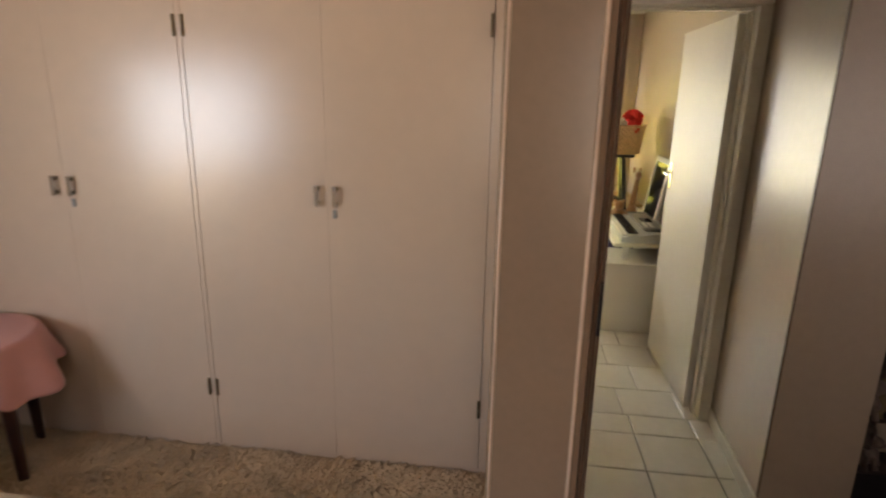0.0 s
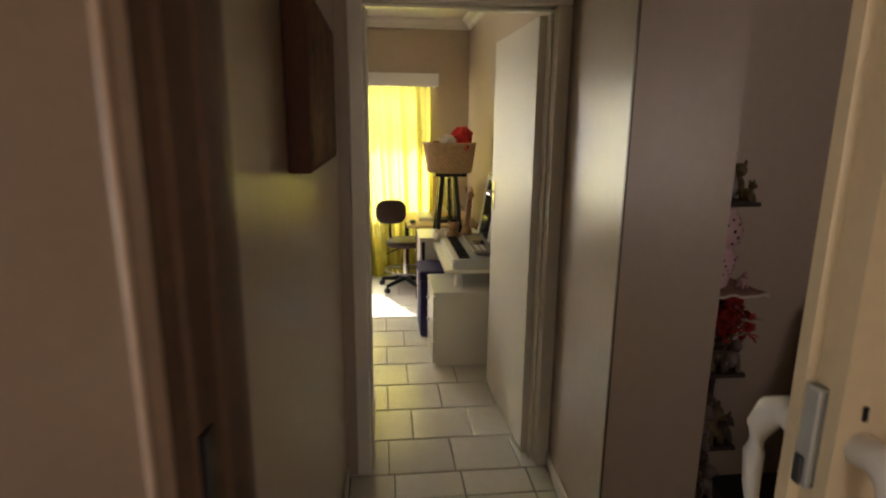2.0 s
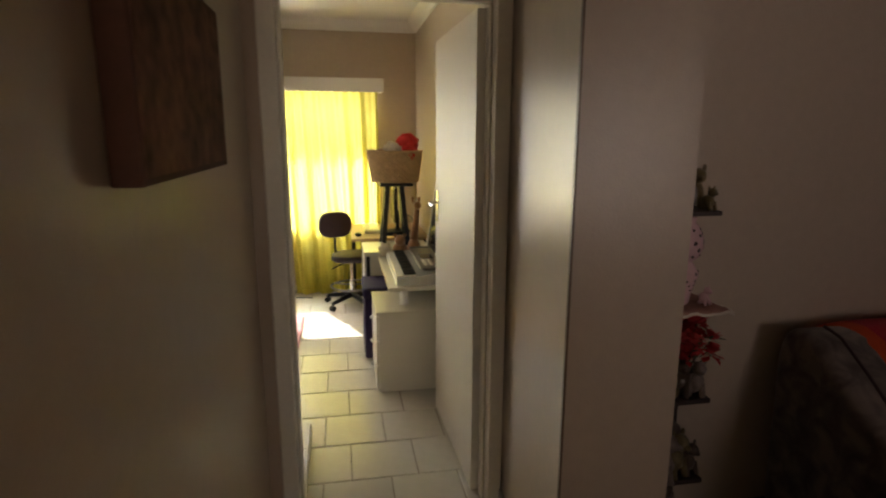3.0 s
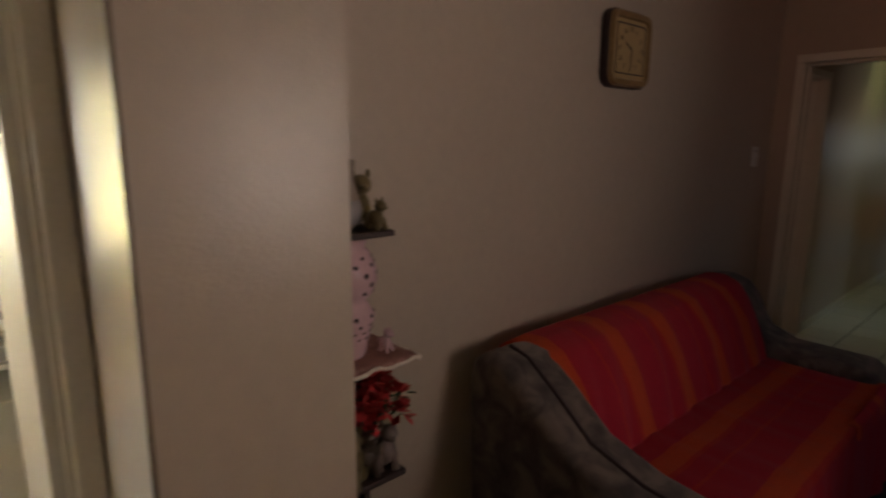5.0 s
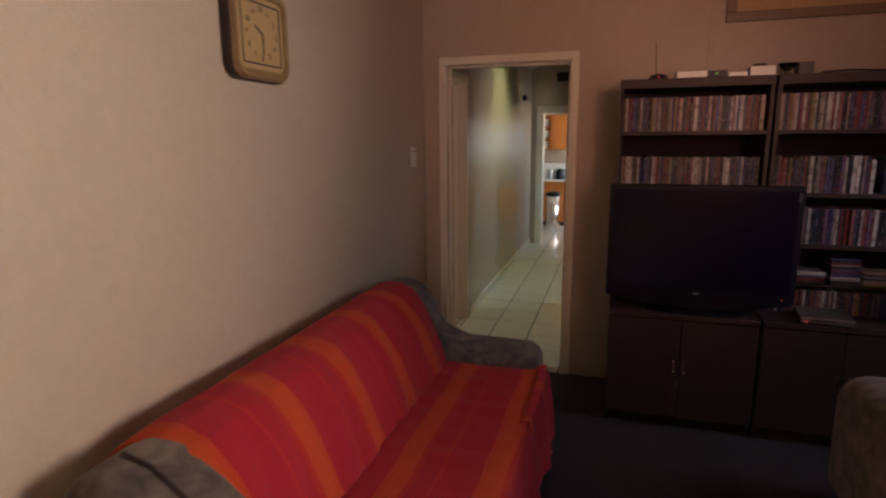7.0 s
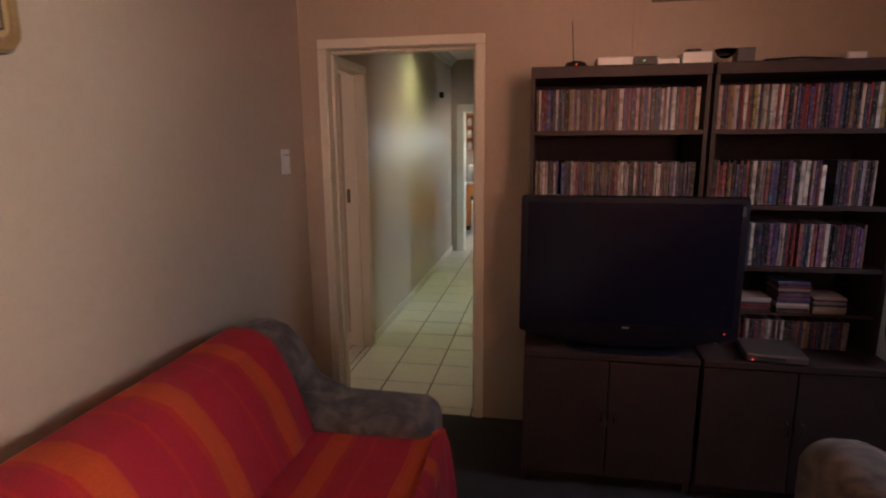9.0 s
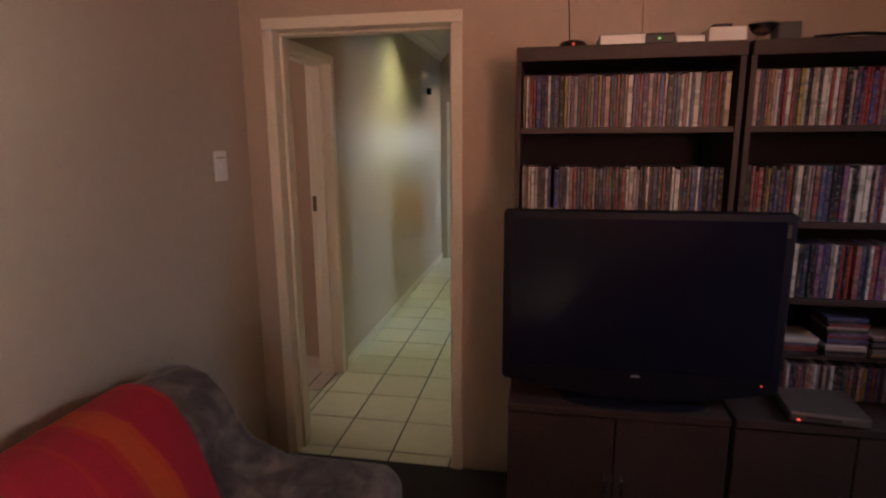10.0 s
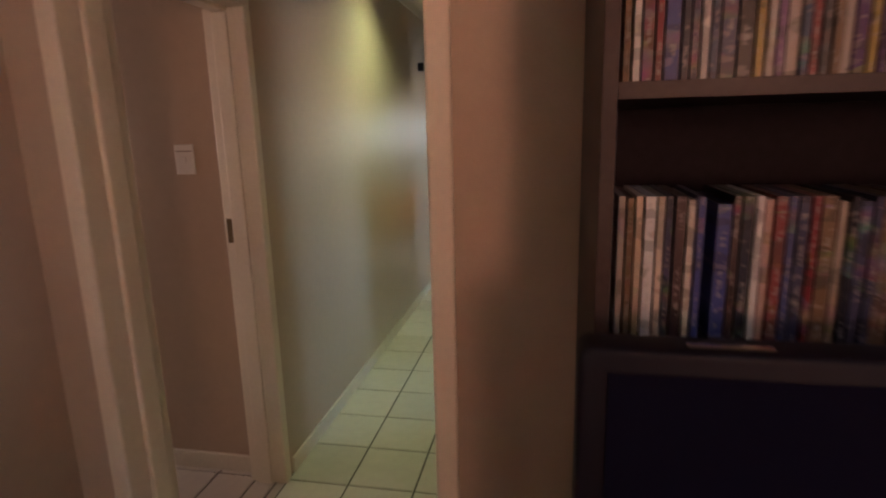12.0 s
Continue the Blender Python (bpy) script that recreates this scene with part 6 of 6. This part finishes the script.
def kitchen():
    u = thing("kitchen_base_unit", "orange pine kitchen base unit", "kitchen unit", (11.72, 2.45, 0.002))
    part("carcass", boxes(((0.02, -1.2, 0.08), (0.56, 1.6, 0.80))), ORANGEW, u)
    part("plinth", boxes(((0.06, -1.2, 0.0), (0.10, 1.6, 0.079))), DARKWOOD, u)
    for k in range(6):
        y = -1.19 + 0.465 * k
        d = part("door", boxes(((0.0, y, 0.09), (0.0195, y + 0.455, 0.79)), bevel=0.004), ORANGEW, u)
        part("handle", boxes(((-0.02, y + 0.40, 0.66), (-0.0005, y + 0.415, 0.74))), CHROME, d)
    w = thing("worktop", "pale laminate kitchen worktop on base units", "worktop", (11.70, 2.45, 0.8045))
    part("slab", boxes(((-0.01, -1.2, 0.0), (0.59, 1.6, 0.036)), bevel=0.006), WHITEL, w)
    c = thing("wall_cabinet", "orange pine wall cabinet", "wall cabinet", (11.95, 2.58, 1.36))
    part("carcass", boxes(((0.02, -0.22, 0.0), (0.345, 0.37, 0.62))), ORANGEW, c)
    for y in (-0.215, 0.08):
        d = part("door", boxes(((0.0, y, 0.006), (0.0195, y + 0.285, 0.614)), bevel=0.004), ORANGEW, c)
        part("panel", boxes(((-0.006, y + 0.045, 0.07), (-0.0003, y + 0.24, 0.55)), bevel=0.003), ORANGEW, d)
    e = thing("end_shelf", "open orange pine end shelf with pale jars", "shelf", (11.95, 2.955, 1.36))
    part("back", boxes(((0.325, 0.0, 0.0), (0.345, 0.16, 0.62))), ORANGEW, e)
    for z in (0.0, 0.20, 0.40, 0.60):
        part("board", boxes(((0.02, 0.0, z), (0.3245, 0.155, z + 0.018)), bevel=0.002), ORANGEW, e)
    for z in (0.0, 0.20, 0.40):
        pot = thing("storage_jar", "small pale storage jar on the end shelf", "jar", (12.03, 3.02, 1.36 + z + 0.0185))
        part("body", lathe(bmesh.new(), [(0.035, 0.0), (0.042, 0.01), (0.042, 0.10), (0.030, 0.115)], seg=16), WHITEP, pot, smooth=True)
        part("lid", lathe(bmesh.new(), [(0.033, 0.1155), (0.033, 0.135)], seg=16), SILVER, pot, smooth=True)
    m = thing("microwave", "white microwave oven on the worktop", "microwave", (11.98, 2.83, 0.843))
    part("case", boxes(((-0.14, -0.30, 0.0), (0.16, 0.20, 0.27)), bevel=0.006), WHITEP, m)
    part("door", boxes(((-0.148, -0.29, 0.02), (-0.1405, 0.10, 0.25)), bevel=0.002), WHITEP, m)
    k = thing("kettle", "black electric kettle on the worktop", "kettle", (11.78, 2.735, 0.843))
    part("body", lathe(bmesh.new(), [(0.075, 0.0), (0.078, 0.02), (0.062, 0.15), (0.05, 0.175), (0.012, 0.19)], seg=20), BLACK, k, smooth=True)
    bm = bmesh.new()
    tube(bm, [(0, -0.05, 0.16), (0, -0.105, 0.15), (0, -0.11, 0.06), (0, -0.075, 0.03)], 0.011)
    part("handle", bm, BLACK, k)
    j = thing("jar", "clear glass jug on the worktop", "jar", (11.79, 2.90, 0.843))
    part("body", lathe(bmesh.new(), [(0.045, 0.0), (0.05, 0.01), (0.05, 0.14), (0.035, 0.17)], seg=18), SILVER, j, smooth=True)
    b = thing("pedal_bin", "shiny steel pedal bin with a black lid", "bin", (11.48, 2.815, 0.002))
    part("body", lathe(bmesh.new(), [(0.12, 0.0), (0.125, 0.02), (0.125, 0.58)], seg=26), CHROME, b, smooth=True)
    part("lid", lathe(bmesh.new(), [(0.128, 0.581), (0.128, 0.61), (0.09, 0.64)], seg=26), BLACK, b, smooth=True)


kitchen()
# Unseen cloth, added to dim the sky mirrored in the corridor wall.
curtain("kitchen_sky_block", "unseen cream cloth added to block the sky in the kitchen window", BLOCKC, 1.30, 2.50, 1.90, 1.15, 1.88, 8, 0.018).matrix_basis = pose(12.265, 1.90, 1.88, 0, 0, 90)
kw = tagged(thing("window_2", "kitchen window over the worktop", "window", (12.40, 1.90, 1.22)), kind="structure")
for a, b in (((-0.02, -0.45, 0.0), (0.02, -0.41, 0.56)), ((-0.02, 0.41, 0.0), (0.02, 0.45, 0.56)), ((-0.02, -0.41, 0.0), (0.02, 0.41, 0.04)), ((-0.02, -0.41, 0.52), (0.02, 0.41, 0.56)), ((-0.015, -0.015, 0.04), (0.015, 0.015, 0.52))):
    part("window_frame", boxes((a, b), bevel=0.003), WHITEP, kw)

# ---- floor tiles ----
tiled(floor_passage, 0.364, 1.60, 1.36, 3.00, 0.565, 2.70, 0.310, 0.302)
tiled(floor_passage, 0.364, 1.29, 3.00, 3.18, 0.565, 3.00, 0.310, 0.302)
tiled(floor_study, -2.6, 1.42, 3.18, 6.75, 0.540, 3.160, 0.312, 0.310, stagger=0.130)
tiled(floor_corridor, 5.18, 9.95, 2.00, 3.00, 5.883, 2.410, 0.3055, 0.305, gap=0.008)
tiled(floor_corridor, 5.41, 6.165, 3.00, 3.15, 5.883, 3.045, 0.3055, 0.305, gap=0.008)
tiled(floor_corridor, 5.33, 6.22, 3.15, 5.5, 5.883, 3.045, 0.3055, 0.305, gap=0.008)
tiled(floor_kitchen, 9.95, 12.3, 0.62, 4.38, 5.883, 2.410, 0.3055, 0.305, gap=0.008)
